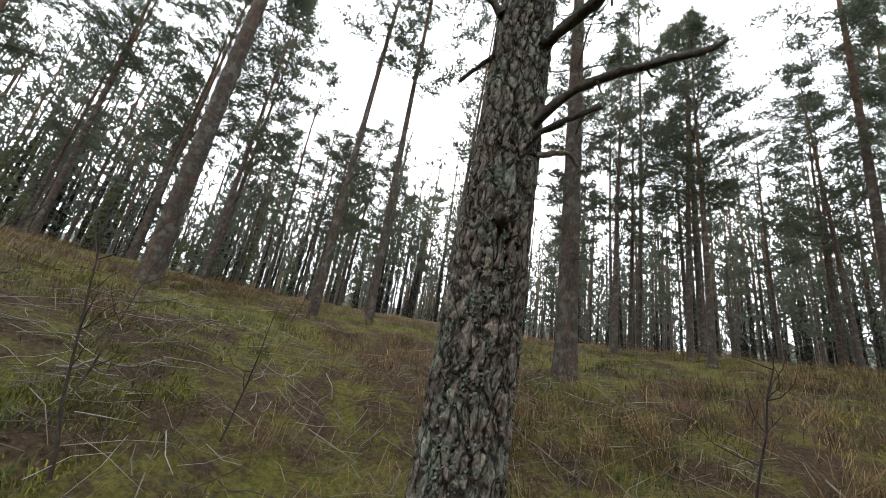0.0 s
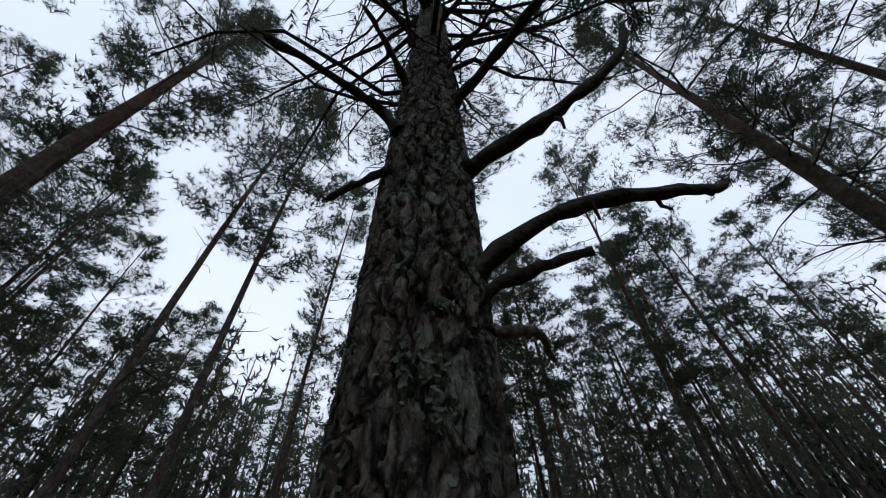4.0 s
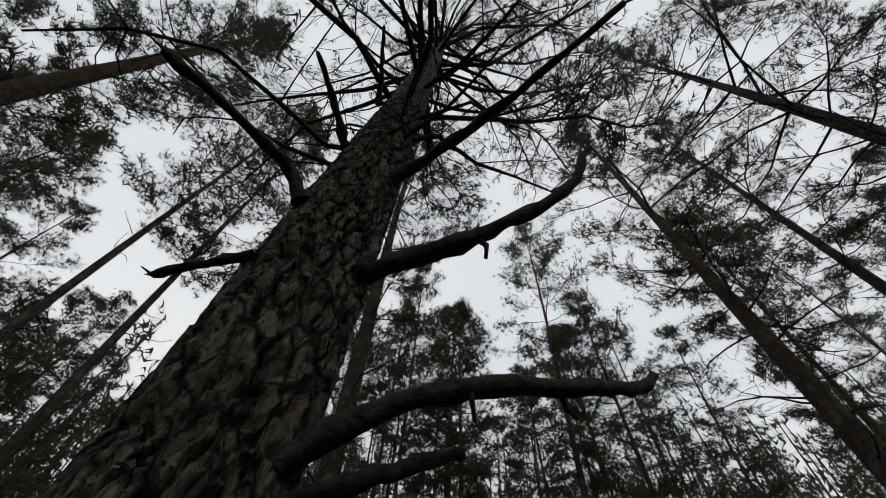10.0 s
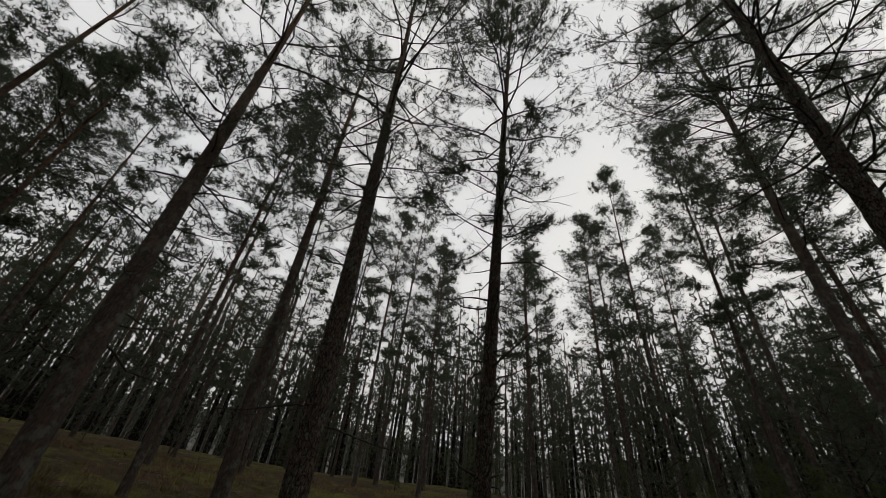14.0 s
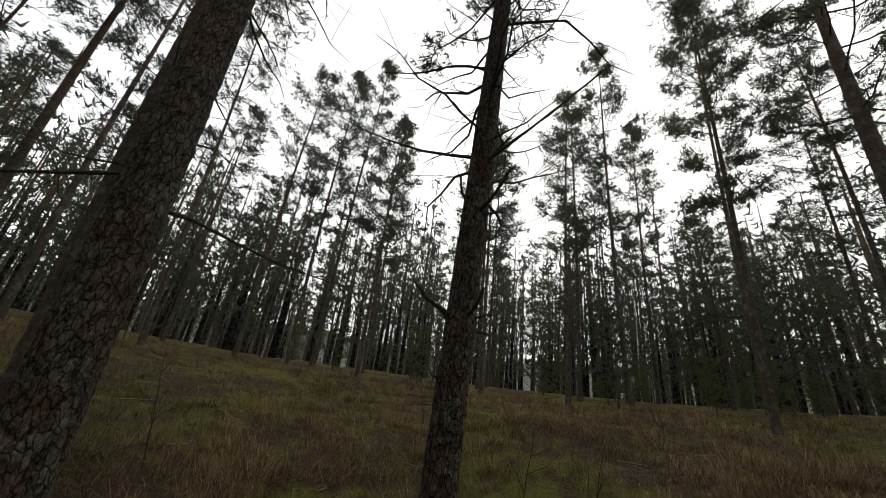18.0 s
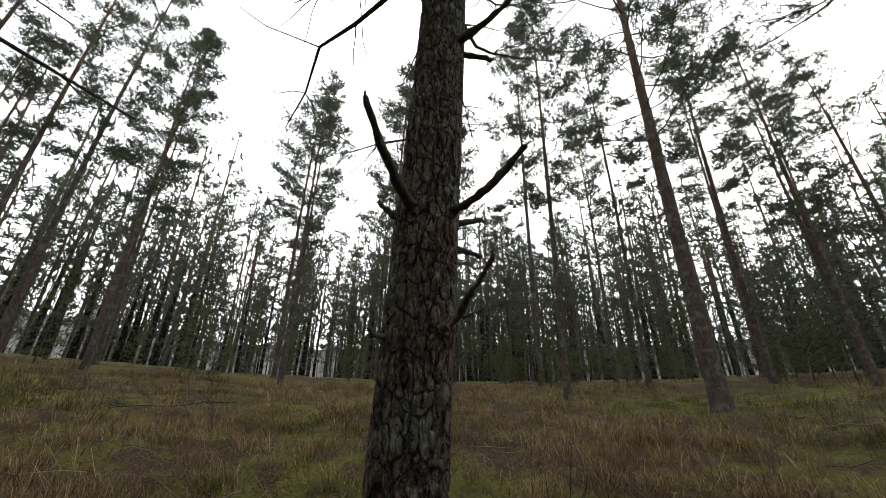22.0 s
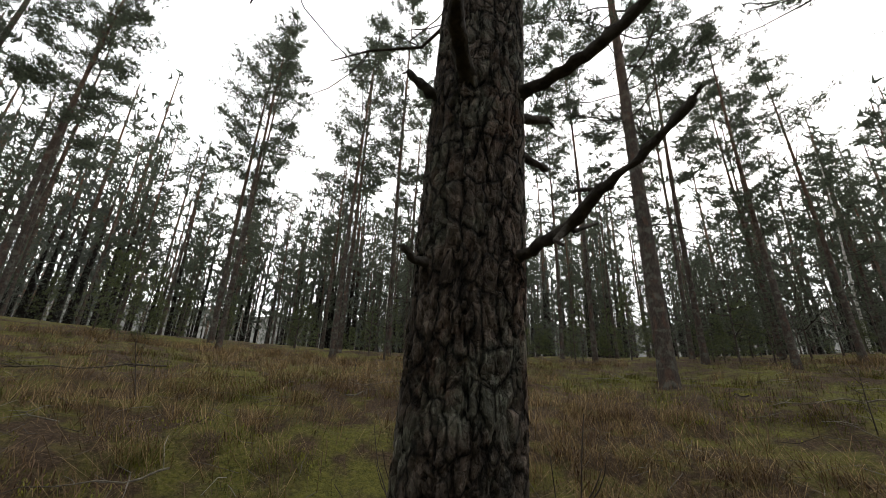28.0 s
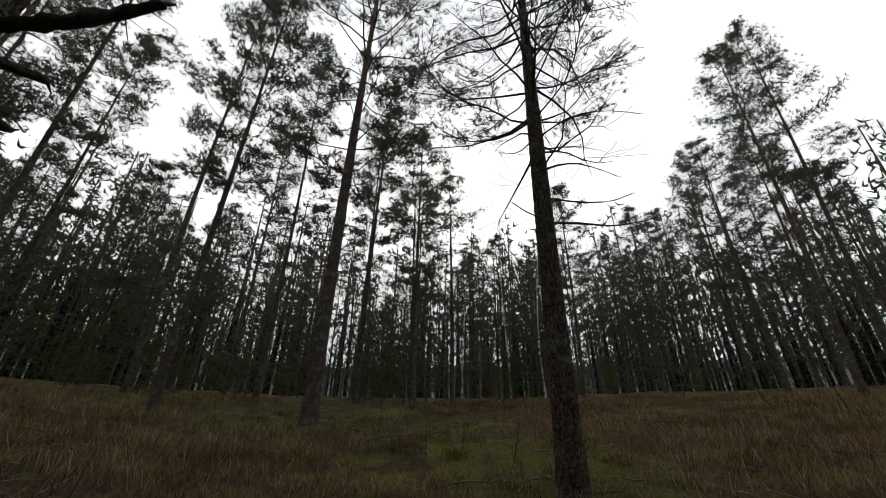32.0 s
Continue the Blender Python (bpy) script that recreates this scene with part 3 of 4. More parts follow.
def lichen_tufts(tree, axis, radius, z0, z1, count, seed, facing=None):
    """Small leafy lichens that stand off the bark."""
    rng = np.random.default_rng(seed)
    s = Soup()
    for _ in range(count):
        z = rng.uniform(z0, z1)
        a = rng.uniform(0, 6.28) if facing is None else facing + rng.normal() * 0.8
        out, up = np.array([math.cos(a), math.sin(a), 0]), np.array([0, 0, 1.0])
        across = np.cross(up, out)
        c = axis(z) + out * (radius(z) + 0.013)
        wide = rng.uniform(0.008, 0.028)
        for _ in range(rng.integers(8, 26)):
            h, k = rng.normal(size=2) * wide
            o = c + across * h + up * k - out * (h * h / (2 * radius(z)) - rng.uniform(0, 0.005))
            d = across * rng.normal() + up * rng.normal() + out * rng.uniform(0, 0.7)
            d *= rng.uniform(0.004, 0.009) / np.linalg.norm(d)
            w = np.cross(d, out + rng.normal(size=3) * 0.4)
            w *= rng.uniform(0.002, 0.0045) / (np.linalg.norm(w) + 1e-9)
            s.add([o - w, o + w, o + d + w * 1.4, o + d - w * 1.2], [(0, 1, 2, 3)])
    return tagged(part("lichen", s, LICHEN, tree, "grey-green leafy lichen"), kind="stuff")


def near_pine(x, y, height, radius, label, seed, segs, fine_to, fine_rings, bark, mat, crown, bare, lean=(0, 0), bend=0.12, scale=1.0, plates=(0.045, 0.12), facing=None):
    t = tree_base(x, y, label)
    soup, axis = trunk_soup(height, radius, seed, segs, 40, bend, bark, fine_to, fine_rings, lean=lean, plates=plates, facing=facing)
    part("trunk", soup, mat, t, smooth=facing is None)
    rng = np.random.default_rng(seed + 100)
    sr = taper_of(radius, height)
    z0, spread, limbs, twigs, tufts = crown

    def limb(wood, leaves):
        stick = part("limb", wood, TWIG, t, smooth=True)
        tagged(part("needles", leaves, NEEDLES, stick, "dark green pine needles"), kind="stuff")

    pine_crown(None, None, rng, axis, sr, z0, height, spread, limbs, twigs, tufts, TUFTS, 6, scale, each=limb)
    b0, b1, count, long = bare
    for _ in range(count):
        twig = Soup()
        bare_branches(twig, rng, axis, sr, b0, b1, 1, long, 6)
        part("dead_twig", twig, DEAD, t, smooth=True)
    return t, axis, sr


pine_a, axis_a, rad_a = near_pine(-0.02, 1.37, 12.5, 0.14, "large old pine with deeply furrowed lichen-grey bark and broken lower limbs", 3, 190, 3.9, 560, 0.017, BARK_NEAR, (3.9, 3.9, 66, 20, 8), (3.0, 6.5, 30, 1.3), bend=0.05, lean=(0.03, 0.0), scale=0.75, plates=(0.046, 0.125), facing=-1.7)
dead_branch(pine_a, "dead_branch", [(0.10, 1.27, 2.00), (0.22, 1.13, 2.09), (0.38, 1.04, 2.14), (0.55, 0.98, 2.19), (0.61, 0.968, 2.215), (0.67, 0.95, 2.265)], 0.019, 0.010, 1, DEAD, "thick crooked broken branch", twigs=[(0.45, 0.07, -0.01, 0.04, 0.007), (0.45, 0.03, 0.0, -0.04, 0.006), (0.3, 0.01, 0.0, -0.05, 0.006)])
dead_branch(pine_a, "dead_branch", [(0.11, 1.27, 1.95), (0.21, 1.20, 2.00), (0.33, 1.16, 2.06)], 0.014, 0.009, 2, DEAD, "short broken branch")
dead_branch(pine_a, "dead_branch", [(0.12, 1.30, 1.88), (0.21, 1.30, 1.92), (0.28, 1.32, 1.94), (0.34, 1.36, 1.92)], 0.012, 0.007, 3, PALE, "bleached bent stub")
dead_branch(pine_a, "dead_branch", [(-0.08, 1.33, 2.36), (-0.14, 1.38, 2.335), (-0.20, 1.44, 2.30)], 0.013, 0.007, 4, DEAD, "short drooping dead branch")
dead_branch(pine_a, "dead_branch", [(-0.07, 1.33, 2.62), (-0.15, 1.32, 2.70), (-0.22, 1.31, 2.71), (-0.51, 1.28, 2.74)], 0.021, 0.011, 5, DEAD, "thick elbowed broken branch", twigs=[(0.25, -0.05, -0.03, 0.0, 0.010)])
dead_branch(pine_a, "dead_branch", [(0.12, 1.27, 2.43), (0.24, 1.12, 2.48), (0.36, 0.98, 2.58), (0.45, 0.86, 2.70), (0.49, 0.79, 2.88)], 0.025, 0.011, 6, DEAD, "thick upcurved broken branch", twigs=[(0.35, 0.02, -0.01, -0.07, 0.009)])
dead_branch(pine_a, "dead_branch", [(0.12, 1.27, 2.92), (0.20, 1.05, 3.00), (0.28, 0.75, 3.10), (0.36, 0.41, 3.25)], 0.022, 0.010, 7, DEAD, "long bare limb")
dead_branch(pine_a, "dead_branch", [(-0.06, 1.31, 3.0), (-0.16, 1.24, 3.05), (-0.30, 1.16, 3.12)], 0.018, 0.007, 8, DEAD)
dead_branch(pine_a, "dead_branch", [(-0.05, 1.31, 3.6), (-0.14, 1.20, 3.72), (-0.24, 1.08, 3.85)], 0.016, 0.007, 9, DEAD)
dead_branch(pine_a, "knot", [(0.02, 1.25, 1.56), (0.015, 1.22, 1.562), (0.01, 1.20, 1.56)], 0.030, 0.018, 11, DEAD, "dark rotted branch scar", 11)
lichen_tufts(pine_a, axis_a, rad_a, 0.25, 2.0, 70, 5, -1.7)

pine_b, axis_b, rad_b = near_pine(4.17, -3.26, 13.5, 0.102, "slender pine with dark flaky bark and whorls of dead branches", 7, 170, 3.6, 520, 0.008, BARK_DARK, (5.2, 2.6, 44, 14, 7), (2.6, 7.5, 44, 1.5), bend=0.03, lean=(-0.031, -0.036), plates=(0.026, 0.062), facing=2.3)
dead_branch(pine_b, "dead_branch", [(4.02, -3.32, 2.08), (3.93, -3.29, 2.09), (3.85, -3.26, 2.12), (3.77, -3.23, 2.17)], 0.014, 0.009, 21, DEAD, "broken upturned branch")
dead_branch(pine_b, "dead_branch", [(4.11, -3.25, 2.08), (4.10, -3.15, 2.10), (4.08, -3.05, 2.13), (4.07, -2.95, 2.21)], 0.014, 0.009, 22, DEAD, "broken upturned branch")
dead_branch(pine_b, "dead_branch", [(4.03, -3.29, 1.73), (3.96, -3.22, 1.74), (3.91, -3.17, 1.77), (3.86, -3.12, 1.79), (3.82, -3.08, 1.82)], 0.009, 0.005, 23, DEAD, "thin crooked dead branch", twigs=[(0.3, 0.01, 0.03, -0.04, 0.005), (0.3, -0.04, -0.05, 0.02, 0.005), (0.5, 0.03, -0.08, 0.04, 0.004)])
dead_branch(pine_b, "dead_branch", [(4.06, -3.36, 2.06), (4.01, -3.40, 2.08), (3.97, -3.44, 2.10)], 0.012, 0.008, 24, DEAD)
dead_branch(pine_b, "dead_branch", [(4.06, -3.37, 2.00), (4.02, -3.41, 1.99), (3.98, -3.45, 1.98)], 0.011, 0.007, 25, DEAD)
dead_branch(pine_b, "dead_branch", [(4.15, -3.27, 1.71), (4.18, -3.22, 1.715), (4.19, -3.20, 1.73)], 0.010, 0.005, 26, DEAD)
dead_branch(pine_b, "dead_branch", [(4.15, -3.29, 2.06), (4.20, -3.26, 2.09), (4.23, -3.25, 2.13)], 0.013, 0.007, 27, DEAD)
dead_branch(pine_b, "dead_branch", [(4.02, -3.34, 2.80), (3.90, -3.33, 2.83), (3.79, -3.32, 2.88), (3.68, -3.31, 2.96)], 0.015, 0.008, 28, DEAD, "long broken branch", twigs=[(0.6, -0.02, 0.02, 0.08, 0.005), (0.3, 0.02, -0.06, 0.05, 0.004)])
dead_branch(pine_b, "dead_branch", [(4.03, -3.37, 2.79), (3.97, -3.42, 2.80), (3.92, -3.47, 2.81)], 0.013, 0.009, 29, DEAD)
dead_branch(pine_b, "dead_branch", [(4.09, -3.28, 2.88), (4.10, -3.24, 2.96), (4.11, -3.22, 3.08)], 0.012, 0.008, 30, DEAD)
dead_branch(pine_b, "dead_branch", [(4.06, -3.29, 3.54), (4.08, -3.15, 3.60), (4.11, -2.98, 3.72), (4.16, -2.88, 3.62)], 0.012, 0.006, 31, DEAD, "thin drooping dead branch", twigs=[(0.5, 0.05, 0.08, -0.06, 0.004), (0.7, 0.02, 0.04, -0.16, 0.004)])
dead_branch(pine_b, "dead_branch", [(3.99, -3.36, 3.22), (3.78, -3.48, 3.38), (3.52, -3.66, 3.62), (3.32, -3.82, 3.86)], 0.013, 0.006, 32, DEAD, "long bare branch", twigs=[(0.4, -0.04, 0.10, 0.05, 0.004), (0.65, -0.08, -0.08, 0.02, 0.004)])
dead_branch(pine_b, "dead_branch", [(4.03, -3.29, 4.12), (4.22, -3.12, 4.20), (4.52, -2.92, 4.24), (4.85, -2.72, 4.40)], 0.012, 0.005, 33, DEAD, "long bare branch", twigs=[(0.6, 0.06, 0.10, 0.08, 0.004), (0.8, 0.10, -0.06, 0.04, 0.004)])
lichen_tufts(pine_b, axis_b, rad_b, 0.2, 0.9, 30, 6)

pine_c, axis_c, rad_c = near_pine(0.93, -5.52, 12.0, 0.118, "slim pine with a bare lower stem and wide drooping fine twigs", 13, 56, 4.5, 130, 0.012, BARK_DARK, (4.2, 3.4, 54, 20, 5), (3.3, 6.8, 34, 2.2), lean=(-0.03, -0.01), bend=0.06, scale=0.8)
for points, thick, seed in (
        ([(0.83, -5.53, 3.70), (0.45, -5.45, 3.74), (-0.05, -5.36, 3.80), (-0.55, -5.22, 3.95), (-0.95, -5.10, 4.12)], 0.015, 61),
        ([(0.81, -5.54, 4.05), (0.40, -5.40, 4.02), (0.00, -5.30, 4.10), (-0.35, -5.22, 4.28)], 0.013, 62),
        ([(0.80, -5.54, 4.45), (0.42, -5.60, 4.72), (0.00, -5.66, 4.92), (-0.50, -5.74, 5.05), (-1.00, -5.80, 5.12)], 0.015, 63),
        ([(0.92, -5.52, 3.72), (1.18, -5.46, 3.70), (1.42, -5.42, 3.74)], 0.010, 64),
        ([(0.80, -5.56, 5.00), (0.35, -5.40, 5.40), (-0.15, -5.26, 5.62), (-0.75, -5.10, 5.70)], 0.014, 65)):
    dead_branch(pine_c, "dead_branch", points, thick, 0.004, seed, DEAD, "long thin bare branch", sides=6)
pine_s, _, _ = near_pine(2.64, -9.2, 15.2, 0.12, "broad pine with a deep dense dark green crown", 53, 28, 4.0, 60, 0.010, BARK, (4.6, 2.9, 60, 17, 9), (2.5, 5.0, 16, 1.2), scale=1.0)
l_one, _, _ = near_pine(4.62, -1.56, 14.0, 0.14, "tall dark pine with a clean stem", 17, 56, 4.5, 130, 0.012, BARK_DARK, (5.4, 3.2, 50, 15, 7), (2.2, 6.5, 26, 1.5), lean=(0.0, 0.015), scale=0.8)
l_two, _, _ = near_pine(7.1, -0.88, 13.0, 0.115, "tall thin pine with short dead twigs", 19, 32, 4.0, 70, 0.010, BARK, (6.0, 2.2, 38, 12, 8), (2.5, 7.0, 24, 1.0), lean=(0.0, 0.03), scale=0.9)
l_three, _, _ = near_pine(5.15, 0.75, 13.5, 0.13, "tall pine with a long bare stem", 23, 32, 4.0, 70, 0.010, BARK, (4.8, 2.6, 42, 14, 8), (1.5, 6.0, 30, 1.6), lean=(0.0, 0.03), scale=0.9)
pine_d, _, _ = near_pine(1.72, 4.62, 14.5, 0.125, "straight pine with reddish upper bark", 29, 48, 4.0, 110, 0.012, BARK, (4.6, 2.2, 44, 13, 8), (1.4, 6.0, 34, 1.1), scale=0.9)
pine_g, _, _ = near_pine(-3.85, 5.5, 14.5, 0.125, "pine with dark bark growing on the slope", 31, 32, 4.0, 70, 0.010, BARK, (6.5, 2.2, 40, 13, 8), (4.0, 8.0, 16, 0.9), scale=0.9)
pine_w, _, _ = near_pine(-4.75, 2.3, 13.0, 0.12, "pine with a broad twiggy crown on the slope", 37, 20, 4.0, 50, 0.010, BARK, (5.6, 3.0, 44, 14, 8), (3.0, 6.5, 18, 1.4), scale=0.9)


# ---- trees of the wood: a few forms, planted many times ----
def pine_form(seed, height, radius, crown_from, spread, limbs, twigs, tufts, shapes, label, segs=12, bare=8, scale=1.0, sides=4, pad=0.12):
    rng = np.random.default_rng(seed)
    t = tagged(new("pine_tree"), label, "tree", "pines of the wood")
    soup, axis = trunk_soup(height, radius, seed, segs, 22, 0.16)
    part("trunk", soup, BARK, t, smooth=True)
    wood, green = Soup(), Soup()
    sr = taper_of(radius, height)
    if segs > 8:
        def limb(stick, leaves):
            part("limb", stick, TWIG, t, smooth=True)
            for v, q in zip(leaves.v, leaves.t):
                green.add(v, None, q)
        pine_crown(None, None, rng, axis, sr, height * crown_from, height, spread, limbs, twigs, tufts, shapes, sides, scale, each=limb, pad=pad)
    else:
        pine_crown(wood, green, rng, axis, sr, height * crown_from, height, spread, limbs, twigs, tufts, shapes, sides, scale, pad=pad)
    if segs > 8:
        for _ in range(bare):
            twig = Soup()
            bare_branches(twig, rng, axis, sr, height * crown_from * 0.35, height * crown_from, 1, 1.1, 2, 3)
            part("dead_branch", twig, TWIG, t, smooth=True)
    else:
        bare_branches(wood, rng, axis, sr, height * crown_from * 0.35, height * crown_from, bare, 1.1, 2, 3)
        tagged(part("limbwork", wood, TWIG, t, "thin dark limbs", True), kind="stuff")
    tagged(part("crown", green, NEEDLES, t, "dark green needles"), kind="stuff")
    return t


FORMS = [
    pine_form(41, 15.0, 0.092, 0.40, 2.2, 36, 15, 6, TUFTS_FAR, "tall pine with an open dark green crown"),
    pine_form(42, 16.5, 0.1, 0.48, 2.4, 36, 15, 6, TUFTS_FAR, "tall pine with a high rounded crown"),
    pine_form(43, 13.5, 0.084, 0.38, 1.9, 36, 15, 6, TUFTS_FAR, "slender pine with a long narrow crown"),
    pine_form(44, 15.5, 0.096, 0.36, 2.3, 38, 15, 6, TUFTS_FAR, "pine with a deep bushy crown"),
    pine_form(45, 12.5, 0.075, 0.44, 1.9, 32, 13, 5, TUFTS_FAR, "thin pine with a small sparse crown", bare=14)]
DEEP = [tuft_shape(5, SHAPE_RNG, 0.17, 0.017) for _ in range(3)]
THIN = [
    pine_form(51, 14.5, 0.09, 0.36, 2.0, 30, 8, 5, DEEP, "tall pine deep in the wood", 6, 4, sides=3, pad=0.16),
    pine_form(52, 16.0, 0.1, 0.42, 2.2, 30, 8, 5, DEEP, "tall pine deep in the wood with a full crown", 6, 4, sides=3, pad=0.16),
    pine_form(53, 12.0, 0.085, 0.20, 1.8, 34, 8, 5, DEEP, "bushy pine deep in the wood with low branches", 6, 2, sides=3, pad=0.16)]
HIGH = {form.name: high for form, high in zip(FORMS + THIN, (15.0, 16.5, 13.5, 15.5, 12.5, 14.5, 16.0, 12.0))}
used = set()
plant_rng = np.random.default_rng(77)
PLANTED = []


def plant(form, x, y, top=None, tall=None, turn=None):
    """Sets a tree of one of the forms at a place; top is the height of its tip above the middle of the hollow."""
    proto = form
    if top:
        tall = (1.5 + 1.13 * (top - 1.5) - gz(x, y)) / HIGH[form.name]
    turn = plant_rng.uniform(0, 360) if turn is None else turn
    s = tall if tall else plant_rng.uniform(0.9, 1.1)
    m = Matrix.LocRotScale((x, y, gz(x, y)), Euler((radians(plant_rng.normal() * 0.8), radians(plant_rng.normal() * 0.8), radians(turn))), (0.48 * (s + 1), 0.48 * (s + 1), s))
    PLANTED.append((x, y))
    if proto.name not in used:
        used.add(proto.name)
        proto.matrix_basis = m
        return proto
    return copy_thing(proto, m)


F0, F1, F2, F3, F4 = FORMS
# north and west of the start
for form, px, py, tip in (
        (F2, -4.3, 6.35, 14.5), (F4, -1.82, 6.58, 13.5), (F2, -0.97, 7.4, 14.0), (F2, 0.75, 10.6, 13.5), (F1, 7.1, 5.13, 13.0), (F0, 12.1, 7.6, 13.0),
        (F2, 14.6, 8.8, 13.0), (F2, 7.0, 11.5, 16.0), (F2, 9.9, 12.3, 12.5), (F4, 7.2, 13.4, 13.0), (F0, -4.9, 12.6, 12.9), (F3, -7.3, 13.2, 12.0),
        (F0, -6.7, 14.4, 11.5), (F3, -8.3, 11.4, 13.5), (F1, -9.4, 9.6, 14.0), (F3, -10.8, 10.6, 13.5), (F0, -7.9, 8.0, 14.0), (F3, -10.6, 7.4, 13.5),
        (F2, 4.2, 10.8, 12.0), (F0, 2.6, 12.4, 12.0), (F3, 5.6, 14.6, 12.5), (F3, -2.4, 12.2, 11.5), (F3, -3.3, 10.9, 9.5), (F3, -1.5, 11.4, 9.0), (F3, -2.7, 9.6, 8.0), (F0, -3.4, 14.5, 11.5), (F3, 9.2, 9.0, 11.5),
        (F1, 11.0, 4.6, 13.5), (F3, 13.4, 5.4, 13.0), (F0, -6.5, 0.7, 14.5), (F2, -12.2, 4.8, 15.0), (F3, -9.6, -3.0, 14.0), (F1, -7.2, -6.2, 14.0), (F3, 7.6, 3.9, 13.0), (F3, 8.7, 6.9, 12.5), (F3, 6.3, 8.4, 11.0), (F3, 10.4, 8.6, 13.0), (F0, 12.0, 9.8, 13.0),
        (F3, 5.2, 7.0, 13.0), (F3, 4.3, 8.1, 13.5), (F0, 6.3, 8.0, 13.0), (F3, 3.9, 9.5, 12.5), (F3, 5.5, 9.5, 13.0), (F0, 4.8, 6.0, 10.5),
        (F3, -5.0, 9.0, 14.0), (F3, -6.3, 8.5, 14.0), (F0, -5.7, 10.5, 14.0), (F3, -7.5, 10.1, 14.0), (F3, -8.8, 6.4, 13.5)):
    plant(form, px, py, tip)
# east
for form, px, py, tip in (
        (F1, 8.85, 0.6, 14.0), (F2, 12.4, 1.05, 13.5), (F0, 9.8, 5.8, 13.0), (F3, 10.95, 6.6, 12.5), (F0, 12.6, 3.6, 13.0),
        (F1, 15.6, -3.2, 16.3), (F2, 16.6, -5.8, 15.6), (F0, 18.4, -8.5, 14.8), (F4, 13.9, -1.0, 13.0), (F3, 15.4, 1.0, 13.0), (F1, 17.6, -1.2, 14.0),
        (F2, 15.0, -4.6, 12.6), (F4, 16.4, -7.7, 12.8), (F2, 13.6, -6.4, 10.5), (F0, 19.2, -4.6, 14.0)):
    plant(form, px, py, tip)
# south
for form, px, py, tip in (
        (F1, 12.7, -10.3, 14.4), (F0, 9.25, -10.6, 14.0), (F1, 10.2, -12.3, 15.6), (F2, 8.8, -12.6, 14.0), (F2, 14.2, -11.9, 12.2), (F4, 11.4, -9.4, 10.5),
        (F2, 4.85, -10.3, 11.0), (F0, 1.1, -12.9, 14.6), (F3, 0.2, -11.2, 12.6), (F3, -0.9, -14.2, 13.4), (F2, 6.2, -14.4, 15.8),
        (F0, 4.2, -15.2, 13.0), (F2, 0.4, -16.6, 13.0), (F3, -1.4, -12.4, 12.0), (F2, 9.6, -15.6, 12.5), (F0, 12.4, -14.6, 12.0), (F4, 3.4, -12.9, 11.0)):
    plant(form, px, py, tip)
# west
for form, px, py, tip in (
        (F3, -10.9, -10.0, 15.0), (F0, -10.2, -6.4, 17.0), (F3, -13.4, -9.2, 14.5), (F3, -9.0, -8.2, 13.5), (F3, -8.4, -11.2, 11.5), (F3, -11.8, -8.0, 15.0), (F3, -12.9, -14.9, 12.6), (F0, -14.2, -13.6, 13.5),
        (F3, -9.6, -13.6, 11.5), (F3, -11.6, -12.2, 12.0), (F3, -7.6, -15.0, 10.5), (F4, -2.6, -18.4, 12.5)):
    plant(form, px, py, tip)


def open_place(x, y, gap):
    if walk_distance(x, y) < 13.5:
        return False
    return all((x - a) ** 2 + (y - b) ** 2 > gap * gap for a, b in PLANTED)


scatter = np.random.default_rng(5)
count = 0
for _ in range(6000):
    rr, aa = 12 + 18 * scatter.uniform() ** 0.8, scatter.uniform(0, 6.283)
    x, y = 1.8 + rr * math.cos(aa), -1.4 + rr * math.sin(aa)
    if open_place(x, y, 1.9):
        if rr < 16.5:
            plant(FORMS[scatter.integers(0, 5)], x, y, tall=scatter.uniform(0.48, 0.66))
        else:
            plant(THIN[scatter.choice([0, 0, 1, 1, 2, 2])], x, y, tall=scatter.uniform(0.5, 0.66) + 0.017 * (rr - 15))
        count += 1
        if count >= 196:
            break


def far_woods():
    """Stems and crowns past the trees that can be told apart."""
    rng = np.random.default_rng(9)
    stems, crowns = Soup(), Soup()
    shape = tuft_shape(4, rng, 0.42, 0.06)
    where, heading = [], []
    for _ in range(2300):
        rr, aa = 26 + 66 * rng.uniform() ** 1.25, rng.uniform(0, 6.283)
        x, y = 1.8 + rr * math.cos(aa), -1.4 + rr * math.sin(aa)
        z, h = gz(x, y), rng.uniform(7.0, 15.0)
        tube(stems, [(x, y, z - 0.2), (x + rng.normal() * 0.2, y + rng.normal() * 0.2, z + h)], (0.14, 0.03), 4)
        low = rng.uniform(0.1, 0.42)
        f = low + (1 - low) * rng.uniform(0, 1, 62)
        w = 1.0 * (1.08 - f) + 0.2
        where.append(np.stack([x + rng.normal(size=62) * w, y + rng.normal(size=62) * w, z + h * f], -1))
        heading.append(rng.normal(size=(62, 3)) + np.array([0, 0, 0.4]))
    where, heading = np.concatenate(where), np.concatenate(heading)
    place_tufts(crowns, shape, where, heading, rng.uniform(0.7, 1.3, len(where)))
    base = tagged(new("far_wood"), "distant pine wood of thin stems and green crowns greyed with painted haze", "wood", kind="stuff")
    part("stems", stems, BARK_DARK, base)
    part("crowns", crowns, HAZY, base)


far_woods()


